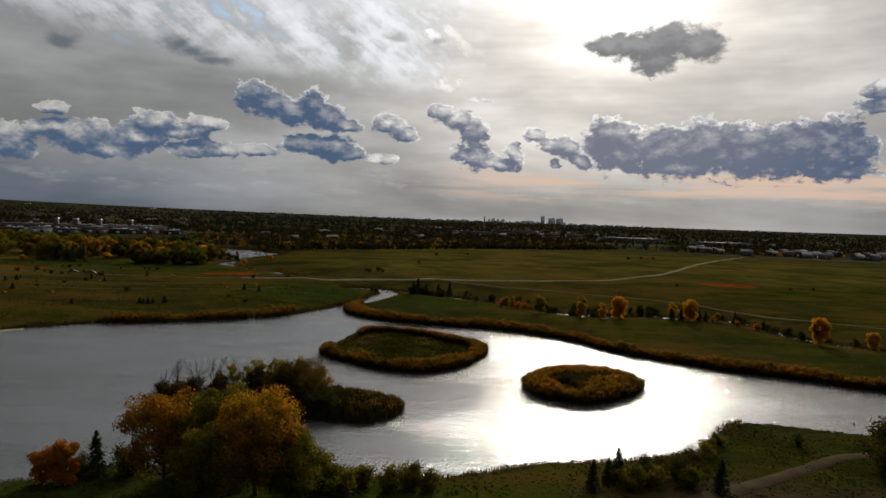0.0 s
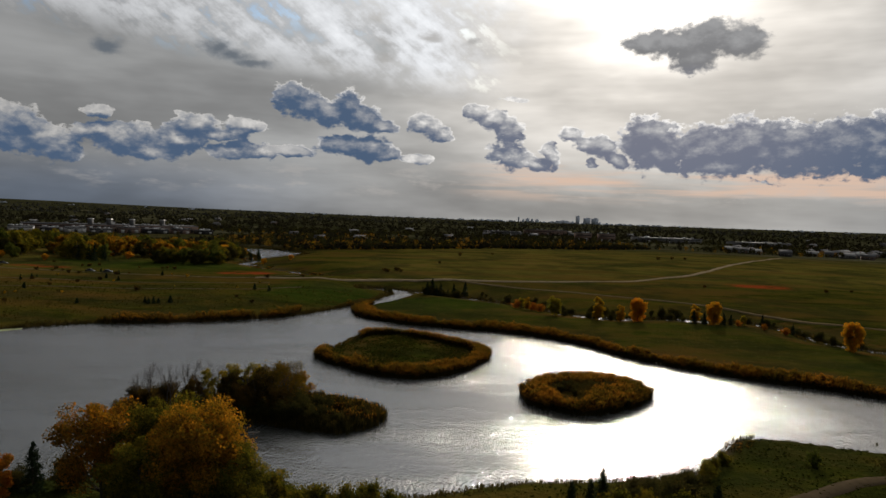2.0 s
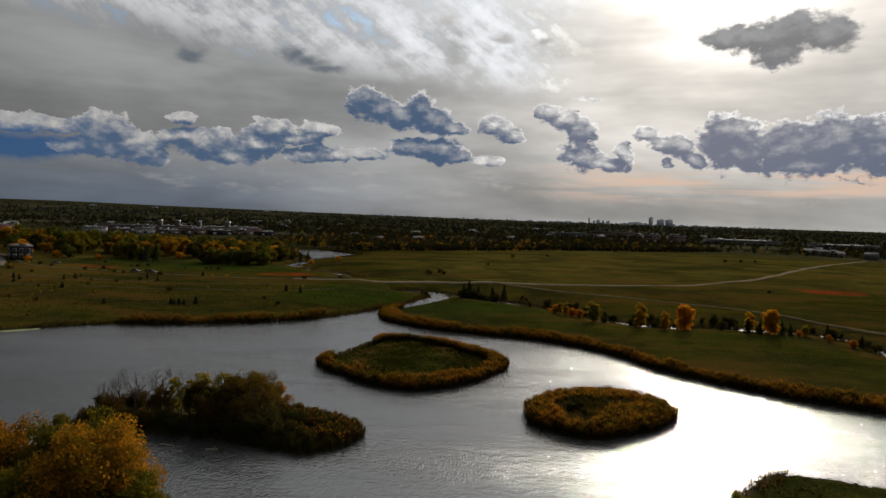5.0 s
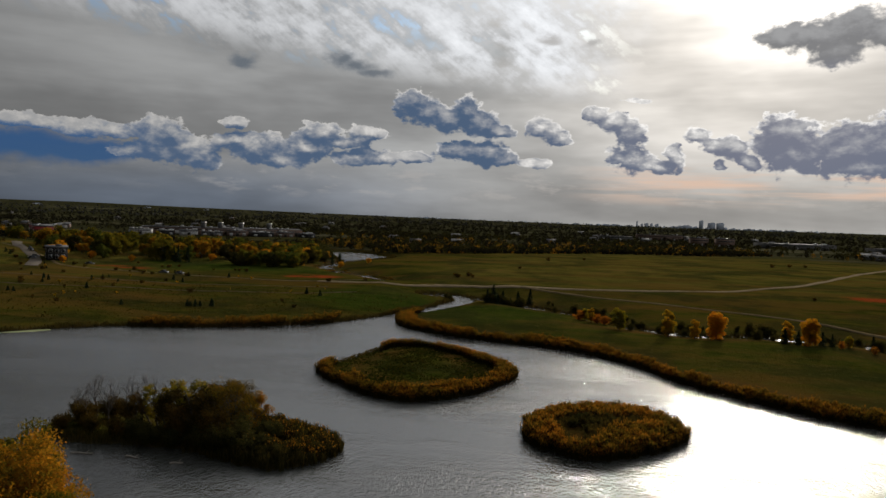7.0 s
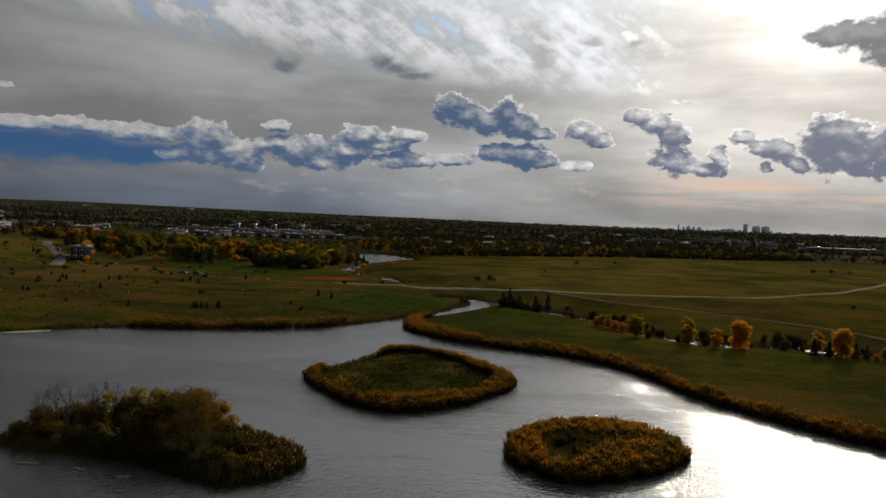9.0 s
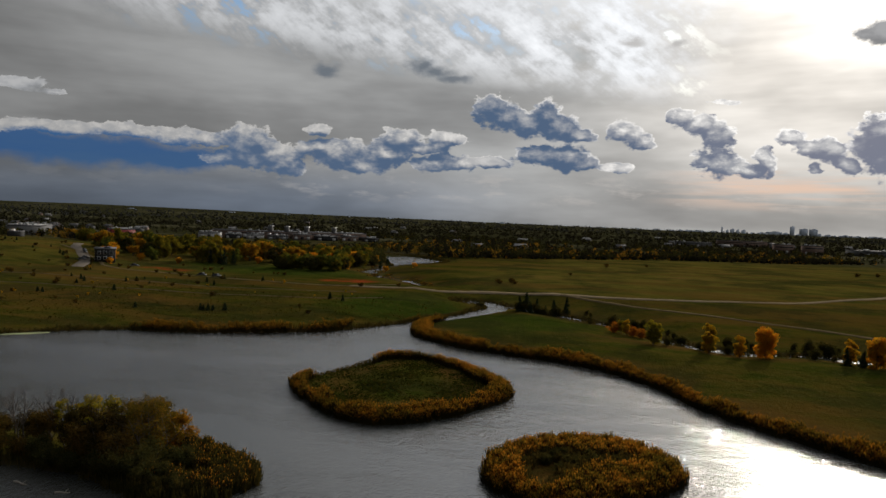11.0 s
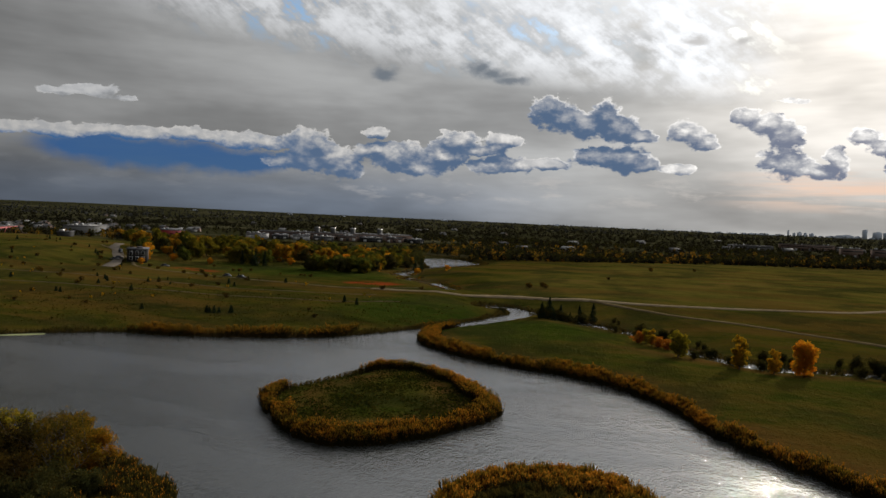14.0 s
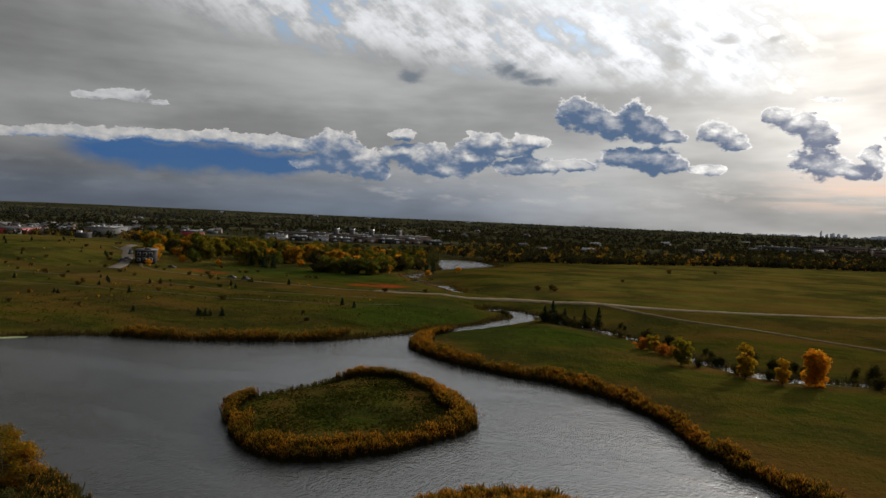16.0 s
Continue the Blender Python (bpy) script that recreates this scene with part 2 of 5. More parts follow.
    # light comes down from above and behind: shaded undersides, paler lumps on top, thin bright edges
    turn = g.math("MULTIPLY_ADD", g.math("SUBTRACT", lumps, 0.5), g.math("MULTIPLY_ADD", away, 0.9, 1.3), g.math("MULTIPLY_ADD", g.math("SUBTRACT", fine, 0.5), 0.7, lit))
    shift = g.math("MULTIPLY_ADD", away, -0.28, g.step(off, 12.0, 24.0, 0.34, 0.38))
    deep = g.step(g.math("SUBTRACT", turn, shift), 1.0, -0.45)
    heap = g.mix(deep, half, dark)
    edge = g.math("MULTIPLY", g.step(body, 0.34, 0.08), g.step(turn, -0.2, 0.6))
    heap = g.mix(g.math("MULTIPLY", edge, g.step(high_up, 0.0, 1.0, 0.85, 0.4)), heap, rim)
    pale = g.mix(g.step(fine, 0.35, 0.65), g.mix(0.3, half, rim), g.mix(0.85, half, rim))
    crown = g.math("MULTIPLY", g.step(turn, g.math("ADD", shift, 0.25), g.math("ADD", shift, 1.2)), g.math("MULTIPLY_ADD", away, 0.6, 0.3))
    heap = g.mix(g.math("MULTIPLY", crown, g.step(high_up, 1.0, 0.0)), heap, pale)
    sky = g.mix(mask, sky, heap)
    wisp = g.math("SUBTRACT", g.math("MULTIPLY_ADD", fine, 0.9, 0.65), field("streaks", STREAKS)(bend(p)))
    sky = g.mix(g.step(wisp, -0.1, 0.95, 0.0, 0.9), sky, g.mix(g.step(off, 34.0, 18.0), rgb(0.11, 0.13, 0.155), rgb(0.42, 0.41, 0.4)))
    # below the horizon: dull land
    sky = g.mix(g.step(el, -0.6, -1.2), sky, rgb(0.03, 0.03, 0.025))
    back = g.node("ShaderNodeBackground")
    g.put(back.inputs[0], sky)
    back.inputs[1].default_value = 1.0
    g.put(g.node("ShaderNodeOutputWorld").inputs[0], back.outputs[0])


make_sky()

# ---- materials ----
def material(name, build):
    m = bpy.data.materials.new(name)
    m.use_nodes = True
    m.node_tree.nodes.clear()
    g = Graph(m.node_tree)
    g.put(g.node("ShaderNodeOutputMaterial").inputs["Surface"], build(g))
    return m


def principled(g, colour, rough=0.8, bump_height=None, strength=0.4, distance=0.1, **more):
    n = g.node("ShaderNodeBsdfPrincipled")
    g.put(n.inputs["Base Color"], colour)
    g.put(n.inputs["Roughness"], rough)
    for key, value in more.items():
        g.put(n.inputs[key.replace("_", " ")], value)
    if bump_height is not None:
        b = g.node("ShaderNodeBump")
        b.inputs["Strength"].default_value, b.inputs["Distance"].default_value = strength, distance
        g.put(b.inputs["Height"], bump_height)
        g.put(n.inputs["Normal"], b.outputs[0])
    return n.outputs[0]


def place(g):
    return g.node("ShaderNodeNewGeometry").outputs["Position"]


def value(g, name):
    n = g.node("ShaderNodeAttribute")
    n.attribute_name = name
    return n.outputs["Fac"]


def ramp(g, fac, *stops):
    n = g.node("ShaderNodeValToRGB")
    while len(n.color_ramp.elements) < len(stops):
        n.color_ramp.elements.new(0.5)
    for e, (at, colour) in zip(n.color_ramp.elements, stops):
        e.position, e.color = at, rgb(*colour)
    g.put(n.inputs[0], fac)
    return n.outputs[0]


def grass_ground(g):
    p = place(g)
    wide = g.noise(g.vec("MULTIPLY", p, (0.012, 0.03, 0.02)), 1.0, 5.0)
    swath = g.noise(g.vec("MULTIPLY", p, (0.05, 0.15, 0.1)), 1.0, 4.0, 0.6)
    mid = g.noise(p, 0.11, 6.0, 0.65)
    tuft = g.noise(p, 0.45, 4.0, 0.7)
    fine = g.noise(p, 1.7, 4.0, 0.7)
    tone = g.math("ADD", g.math("MULTIPLY", wide, 0.34), g.math("MULTIPLY", swath, 0.32))
    tone = g.math("ADD", tone, g.math("ADD", g.math("MULTIPLY", mid, 0.22), g.math("MULTIPLY", fine, 0.14)))
    meadow = ramp(g, tone, (0.42, (0.016, 0.018, 0.003)), (0.48, (0.03, 0.0315, 0.0048)), (0.54, (0.05, 0.041, 0.0064)), (0.61, (0.0624, 0.0364, 0.0088)))
    lush = ramp(g, tone, (0.38, (0.01376, 0.02408, 0.00344)), (0.52, (0.02666, 0.03784, 0.00516)), (0.66, (0.04902, 0.04988, 0.0086)))
    dry = ramp(g, tone, (0.42, (0.03, 0.034, 0.006)), (0.49, (0.058, 0.053, 0.01)), (0.55, (0.084, 0.067, 0.013)), (0.63, (0.1, 0.06, 0.017)))
    colour = g.mix(value(g, "dry"), meadow, dry)
    colour = g.mix(value(g, "lush"), colour, lush)
    scrub = ramp(g, tone, (0.38, (0.0144, 0.016, 0.008)), (0.52, (0.024, 0.024, 0.012)), (0.66, (0.044, 0.0344, 0.0176)))
    colour = g.mix(value(g, "scrub"), colour, scrub)
    strip = g.step(g.noise(g.vec("MULTIPLY", p, (0.0016, 0.007, 0.01)), 1.0, 4.0, 0.6), 0.5, 0.6)
    colour = g.mix(g.math("MULTIPLY", strip, value(g, "scrub")), colour, rgb(0.062, 0.058, 0.034))
    rust = ramp(g, fine, (0.3, (0.045, 0.028, 0.008)), (0.7, (0.10, 0.05, 0.013)))
    colour = g.mix(g.math("MULTIPLY", value(g, "rust"), g.step(mid, 0.34, 0.56)), colour, rust)
    swale = g.step(g.noise(g.vec("MULTIPLY", p, (0.007, 0.042, 0.02)), 1.0, 5.0, 0.6), 0.48, 0.6, 0.0, 0.6)
    swale = g.math("MULTIPLY", swale, g.math("SUBTRACT", 1.0, g.math("MAXIMUM", value(g, "lush"), value(g, "scrub"))))
    colour = g.mix(swale, colour, g.mix(fine, rgb(0.05, 0.026, 0.007), rgb(0.1, 0.055, 0.014)))
    # broad soft patches of a darker olive, spread by noise
    dark_patch = g.math("MULTIPLY", g.step(g.noise(p, 0.026, 5.0, 0.6), 0.47, 0.6), 0.62)
    colour = g.mix(dark_patch, colour, rgb(0.018, 0.020, 0.006))
    colour = g.mix(g.step(tuft, 0.52, 0.72, 0.0, 0.6), colour, g.mix(mid, rgb(0.02, 0.025, 0.006), rgb(0.09, 0.07, 0.02)))
    earth = ramp(g, mid, (0.35, (0.03, 0.022, 0.014)), (0.65, (0.065, 0.046, 0.03)))
    colour = g.mix(value(g, "earth"), colour, earth)
    red = ramp(g, fine, (0.35, (0.13, 0.025, 0.008)), (0.65, (0.22, 0.045, 0.012)))
    colour = g.mix(g.math("MULTIPLY", value(g, "red"), g.step(mid, 0.36, 0.5)), colour, red)
    d = g.node("ShaderNodeBsdfDiffuse")
    g.put(d.inputs[0], colour)
    b = g.node("ShaderNodeBump")
    b.inputs["Strength"].default_value, b.inputs["Distance"].default_value = 1.0, 0.7
    g.put(b.inputs["Height"], g.math("ADD", tuft, g.math("MULTIPLY", fine, 0.35)))
    g.put(d.inputs["Normal"], b.outputs[0])
    return d.outputs[0]


def water_surface(g):
    p = place(g)
    swell = g.noise(g.vec("MULTIPLY", p, (1.0, 0.5, 1.0)), 1.0, 3.0, 0.6)
    ripple = g.noise(g.vec("MULTIPLY", p, (2.7, 1.2, 1.0)), 1.0, 3.0, 0.6)
    breeze = g.noise(g.vec("MULTIPLY", p, (0.016, 0.04, 1.0)), 1.0, 5.0, 0.6)
    calm = g.step(breeze, 0.38, 0.6, 0.45, 1.0)
    height = g.math("MULTIPLY", g.math("MULTIPLY_ADD", ripple, 0.5, g.math("MULTIPLY", swell, 0.42)), calm)
    b = g.node("ShaderNodeBump")
    b.inputs["Strength"].default_value, b.inputs["Distance"].default_value = 1.0, 0.36
    g.put(b.inputs["Height"], height)
    lobes = []
    for rough in (0.05, 0.4):
        n = g.node("ShaderNodeBsdfPrincipled")
        g.put(n.inputs["Base Color"], rgb(0.03, 0.032, 0.03))
        g.put(n.inputs["Roughness"], rough)
        n.inputs["IOR"].default_value = 1.52
        g.put(n.inputs["Normal"], b.outputs[0])
        lobes.append(n.outputs[0])
    m = g.node("ShaderNodeMixShader")
    g.put(m.inputs[0], g.step(breeze, 0.35, 0.65, 0.1, 0.26))
    g.put(m.inputs[1], lobes[0])
    g.put(m.inputs[2], lobes[1])
    return m.outputs[0]


def leafy(low, mid, high, through_light=0.45, spread=0.5):
    """Leaves: a colour to each leaf, patches of colour over the crown, light through the blade."""

    def build(g):
        each = g.node("ShaderNodeNewGeometry").outputs["Random Per Island"]
        own = g.node("ShaderNodeObjectInfo").outputs["Random"]
        patch = g.noise(place(g), 0.45, 3.0)
        f = g.math("ADD", g.math("MULTIPLY", each, spread), g.math("MULTIPLY_ADD", own, 0.25, g.math("MULTIPLY_ADD", patch, 1.1, -0.42)))
        colour = ramp(g, f, (0.12, low), (0.45, mid), (0.85, high))
        d = g.node("ShaderNodeBsdfDiffuse")
        g.put(d.inputs[0], colour)
        t = g.node("ShaderNodeBsdfTranslucent")
        g.put(t.inputs[0], g.mix(1.0, colour, rgb(1.25, 1.1, 0.7), "MULTIPLY"))
        m = g.node("ShaderNodeMixShader")
        m.inputs[0].default_value = through_light
        g.put(m.inputs[1], d.outputs[0])
        g.put(m.inputs[2], t.outputs[0])
        return m.outputs[0]

    return build


def plain(colour, rough=0.8, vary=0.25, scale=0.5, **more):
    def build(g):
        f = g.noise(place(g), scale, 5.0, 0.6)
        own = g.node("ShaderNodeObjectInfo").outputs["Random"]
        f = g.math("MULTIPLY_ADD", own, 0.3, g.math("MULTIPLY", f, 0.85))
        dark, light = [tuple(min(1.0, c * k) for c in colour) for k in (1 - vary, 1 + vary)]
        return principled(g, ramp(g, f, (0.3, dark), (0.8, light)), rough, g.noise(place(g), scale * 12, 3.0), 0.25, 0.02, **more)

    return build


GROUND = material("meadow ground", grass_ground)
WATER = material("pond water", water_surface)
GRAVEL = material("pale gravel", plain((0.18, 0.14, 0.088), 0.95, 0.3, 0.35, Specular_IOR_Level=0.0))
DIRT = material("trodden earth", plain((0.075, 0.056, 0.034), 0.95, 0.35, 0.3, Specular_IOR_Level=0.0))
ASPHALT = material("worn asphalt", plain((0.11, 0.095, 0.08), 0.9, 0.25, 0.2, Specular_IOR_Level=0.0))
BARK = material("grey bark", plain((0.06, 0.048, 0.038), 0.95, 0.4, 2.0))
LOG = material("bleached driftwood", plain((0.17, 0.15, 0.125), 0.85, 0.3, 1.5))
GOLD_LEAF = material("golden leaves", leafy((0.075, 0.07, 0.01), (0.17, 0.11, 0.012), (0.34, 0.14, 0.014), 0.5))
OLIVE_GOLD_LEAF = material("olive and gold leaves", leafy((0.055, 0.055, 0.01), (0.18, 0.115, 0.013), (0.42, 0.185, 0.016), 0.46))
RUSSET_LEAF = material("russet and amber leaves", leafy((0.09, 0.062, 0.01), (0.25, 0.125, 0.013), (0.5, 0.175, 0.015), 0.48))
PARK_LEAF = material("yellowing park leaves", leafy((0.035, 0.042, 0.008), (0.085, 0.085, 0.012), (0.2, 0.145, 0.016), 0.45))
YELLOW_LEAF = material("yellow green leaves", leafy((0.06, 0.07, 0.01), (0.14, 0.13, 0.014), (0.28, 0.2, 0.018), 0.55))
AMBER_LEAF = material("amber leaves", leafy((0.11, 0.1, 0.012), (0.27, 0.18, 0.014), (0.46, 0.22, 0.016), 0.52))
ORANGE_LEAF = material("orange leaves", leafy((0.17, 0.12, 0.012), (0.4, 0.21, 0.016), (0.55, 0.2, 0.016), 0.55))
GREEN_LEAF = material("green leaves", leafy((0.035, 0.05, 0.012), (0.06, 0.078, 0.016), (0.11, 0.11, 0.02)))
DARK_LEAF = material("dull dark leaves", leafy((0.022, 0.026, 0.010), (0.04, 0.042, 0.014), (0.075, 0.06, 0.018), 0.3))
RED_LEAF = material("rust red leaves", leafy((0.14, 0.08, 0.014), (0.26, 0.1, 0.014), (0.34, 0.11, 0.016)))
NEEDLE = material("spruce needles", leafy((0.012, 0.022, 0.012), (0.02, 0.033, 0.016), (0.035, 0.05, 0.022), 0.12))
def reed_stand(g):
    """Golden plumes on stalks darkened in colour for the shade low in the belt."""
    tip = g.step(value(g, "tip"), 0.76, 1.0)
    each = g.node("ShaderNodeNewGeometry").outputs["Random Per Island"]
    f = g.math("MULTIPLY_ADD", each, 0.5, g.math("MULTIPLY_ADD", g.noise(place(g), 0.16, 5.0, 0.62), 1.5, -0.42))
    plume = ramp(g, f, (0.15, (0.05, 0.048, 0.008)), (0.5, (0.17, 0.098, 0.011)), (0.85, (0.42, 0.155, 0.013)))
    shaded_stalk = ramp(g, f, (0.15, (0.013, 0.014, 0.0045)), (0.85, (0.038, 0.026, 0.008)))
    colour = g.mix(tip, shaded_stalk, plume)
    d, t, m = g.node("ShaderNodeBsdfDiffuse"), g.node("ShaderNodeBsdfTranslucent"), g.node("ShaderNodeMixShader")
    g.put(d.inputs[0], colour)
    g.put(t.inputs[0], colour)
    g.put(m.inputs[0], g.math("MULTIPLY_ADD", tip, 0.4, 0.1))
    g.put(m.inputs[1], d.outputs[0])
    g.put(m.inputs[2], t.outputs[0])
    return m.outputs[0]


REED = material("autumn reeds", reed_stand)
SEDGE = material("dark bank sedge", leafy((0.02, 0.022, 0.008), (0.04, 0.036, 0.012), (0.085, 0.06, 0.016), 0.3))
GRASS = material("grass blades", leafy((0.0144, 0.01872, 0.00288), (0.02448, 0.03024, 0.00504), (0.0432, 0.03744, 0.00792), 0.25))
THICKET_LEAF = material("tawny thicket leaves", leafy((0.02, 0.018, 0.006), (0.045, 0.034, 0.009), (0.115, 0.066, 0.013), 0.3))
WILLOW_LEAF = material("olive gold willow leaves", leafy((0.028, 0.029, 0.008), (0.065, 0.054, 0.01), (0.17, 0.10, 0.014), 0.35))
TUSSOCK = material("tussock grass", leafy((0.017, 0.0187, 0.0034), (0.034, 0.03145, 0.00595), (0.06375, 0.0442, 0.00935), 0.25))
FAR_GOLD = material("far yellow woods", leafy((0.06, 0.052, 0.012), (0.11, 0.08, 0.015), (0.19, 0.10, 0.018), 0.35))
FAR_DARK = material("far bare woods", leafy((0.014, 0.0145, 0.009), (0.021, 0.0205, 0.013), (0.033, 0.029, 0.018), 0.15, 0.3))
FAR_GREEN = material("far green woods", leafy((0.017, 0.02, 0.008), (0.03, 0.031, 0.011), (0.056, 0.046, 0.015), 0.22, 0.35))
# aerial haze is put into this leaf colour as blue grey
FAR_HAZE = material("haze tinted distant woods", leafy((0.026, 0.029, 0.03), (0.036, 0.039, 0.039), (0.05, 0.05, 0.046), 0.1, 0.3))
WALL_PALE = material("pale cladding", plain((0.1, 0.1, 0.1), 0.9, 0.15, 0.1, Specular_IOR_Level=0.1))
WALL_BRICK = material("brown brick wall", plain((0.13, 0.085, 0.065), 0.85, 0.25, 0.4))
WALL_DARK = material("dark siding", plain((0.03, 0.03, 0.03), 0.9, 0.25, 0.3, Specular_IOR_Level=0.1))
TRACK = material("pale worn track", plain((0.105, 0.08, 0.043), 0.95, 0.35, 0.25, Specular_IOR_Level=0.0))
WALL_RED = material("red painted cladding", plain((0.26, 0.022, 0.022), 0.6, 0.2, 0.1))
ROOF_WHITE = material("white roof membrane", plain((0.2, 0.2, 0.2), 0.9, 0.15, 0.06, Specular_IOR_Level=0.1))
ROOF_GREY = material("grey shingle roof", plain((0.085, 0.085, 0.09), 0.9, 0.3, 0.3, Specular_IOR_Level=0.1))
WALL_WHITE = material("weathered white cladding", plain((0.34, 0.34, 0.34), 0.85, 0.2, 0.05, Specular_IOR_Level=0.2))
TRIM = material("white window trim", plain((0.4, 0.4, 0.39), 0.6, 0.1, 1.0))
METAL = material("galvanised metal", plain((0.4, 0.4, 0.4), 0.4, 0.15, 0.5, Metallic=0.7))
# pale blue grey stands in for the haze before the towers
TOWER_HAZE = material("haze tinted far towers", plain((0.5, 0.56, 0.66), 0.9, 0.12, 0.01, Specular_IOR_Level=0.0))
GLASS = material("dark window glass", lambda g: principled(g, rgb(0.02, 0.024, 0.028), 0.12))
CAR_PAINT = material("car paint", plain((0.035, 0.037, 0.042), 0.4, 0.6, 0.01))
RUBBER = material("black rubber", plain((0.015, 0.015, 0.015), 0.9, 0.2, 1.0))
ALGAE = material("pale duckweed", plain((0.22, 0.24, 0.10), 0.9, 0.3, 0.4))

# ---- lie of the land: outlines in metres, water level at z = 0 ----
def smooth_line(pts, closed=False, step=2.0):
    """A Catmull-Rom curve through a few corner points."""
    p = np.array(pts, float)
    q = np.vstack([p[-1:], p, p[:2]]) if closed else np.vstack([2 * p[:1] - p[1:2], p, 2 * p[-1:] - p[-2:-1]])
    out = []
    for a, b, c, d in zip(q[:-3], q[1:-2], q[2:-1], q[3:]):
        n = max(2, int(np.hypot(*(c - b)) / step))
        t = np.linspace(0, 1, n, endpoint=False)[:, None]
        out.append(0.5 * (2 * b + (c - a) * t + (2 * a - 5 * b + 4 * c - d) * t**2 + (3 * b - a - 3 * c + d) * t**3))
    if not closed:
        out.append(p[-1:])
    return np.vstack(out)


FAR_BANK = [(-250, 120), (-190, 150), (-138, 177), (-121, 193), (-107, 206), (-91, 211), (-74, 220), (-57, 233), (-46, 252), (-38, 273), (-33, 290), (-30.5, 303), (-28.5, 313), (-33, 319), (-44, 323), (-46, 331), (-33, 333)]
EAST_BANK = [(-22, 321), (-20, 310), (-27, 284), (-34, 265), (-35, 255), (-29, 241), (-14, 231), (4, 225.5), (16, 223.5), (28, 218), (40, 206), (48, 193.5), (55, 185.5), (64, 177.5), (74, 170), (86, 164.5), (101, 155), (140, 142), (200, 128)]
NEAR_BANK = [(215, 112), (150, 112), (100, 116), (73, 121), (64, 124), (54, 125), (48, 117), (42, 108.5), (33, 104), (24, 102), (15, 100.3), (8, 97), (2, 94), (-8, 93), (-18, 94), (-30, 95), (-42, 94), (-49, 91), (-56, 86), (-85, 76), (-150, 60), (-240, 55)]
POND = smooth_line(FAR_BANK + EAST_BANK + NEAR_BANK, True)
ISLE_A = smooth_line([(-31, 174), (-21, 163.5), (-12, 157), (-3.5, 156), (5, 163), (9.5, 172), (13.5, 185), (9, 193), (-1, 203), (-14, 209.5), (-24.5, 206), (-28.5, 192)], True, 1.5)
ISLE_B = smooth_line([(17.6, 146), (20, 139), (25, 135), (31, 134), (38, 139), (44.6, 147), (45.2, 153.5), (40.4, 159.8), (33, 162.5), (25, 159), (19, 152)], True, 1.5)
ISLE_C = smooth_line([(-55, 124), (-49, 117.5), (-38, 118.5), (-28, 119.5), (-17, 116.3), (-10, 117.5), (-5.5, 125.5), (-9, 132), (-19, 136.5), (-32, 138), (-44, 136), (-53, 132)], True, 1.5)
LAGOON = smooth_line([(-205, 612), (-172, 540), (-146, 500), (-136, 512), (-132, 545), (-134, 572), (-158, 600), (-185, 622)], True, 4)
CREEK = smooth_line([(-28, 326), (-15, 317), (-4, 309), (10, 301), (22, 291), (38, 270), (48, 262), (58, 260), (72, 262), (90, 264), (108, 259), (115, 244), (116, 230), (122, 219), (133, 208), (160, 196), (200, 190)])
STREAM = smooth_line([(-147, 502), (-151, 478), (-139, 460), (-141, 440), (-120, 420), (-119, 406), (-100, 400), (-85, 384), (-74, 371)])


def to_line(x, y, line, closed):
    """Distance of points from a line, and whether they lie inside it when it is closed."""
    x, y = np.asarray(x, float), np.asarray(y, float)
    a = line
    b = np.roll(line, -1, 0) if closed else line[1:]
    a = a if closed else line[:-1]
    if x.size < 40:
        ax, ay, bx, by = a[:, :1], a[:, 1:], b[:, :1], b[:, 1:]
        px, py = x.reshape(1, -1), y.reshape(1, -1)
        dx, dy = bx - ax, by - ay
        s = np.clip(((px - ax) * dx + (py - ay) * dy) / (dx * dx + dy * dy + 1e-9), 0, 1)
        gap = np.sqrt(((px - ax - s * dx) ** 2 + (py - ay - s * dy) ** 2).min(0))
        cross = ((ay > py) != (by > py)) & (px < ax + (py - ay) * dx / np.where(dy == 0, 1e-9, dy))
        return gap.reshape(x.shape), (cross.sum(0) % 2 == 1).reshape(x.shape) & closed
    best, inside = np.full(x.shape, 1e12), np.zeros(x.shape, bool)
    for (ax, ay), (bx, by) in zip(a, b):
        dx, dy = bx - ax, by - ay
        s = np.clip(((x - ax) * dx + (y - ay) * dy) / (dx * dx + dy * dy + 1e-9), 0, 1)
        best = np.minimum(best, (x - ax - s * dx) ** 2 + (y - ay - s * dy) ** 2)
        if closed and dy:
            inside ^= ((ay > y) != (by > y)) & (x < ax + (y - ay) * dx / dy)
    return np.sqrt(best), inside


def signed(x, y, line):
    """Positive inside a closed outline."""
    d, inside = to_line(x, y, line, True)
    return np.where(inside, d, -d)


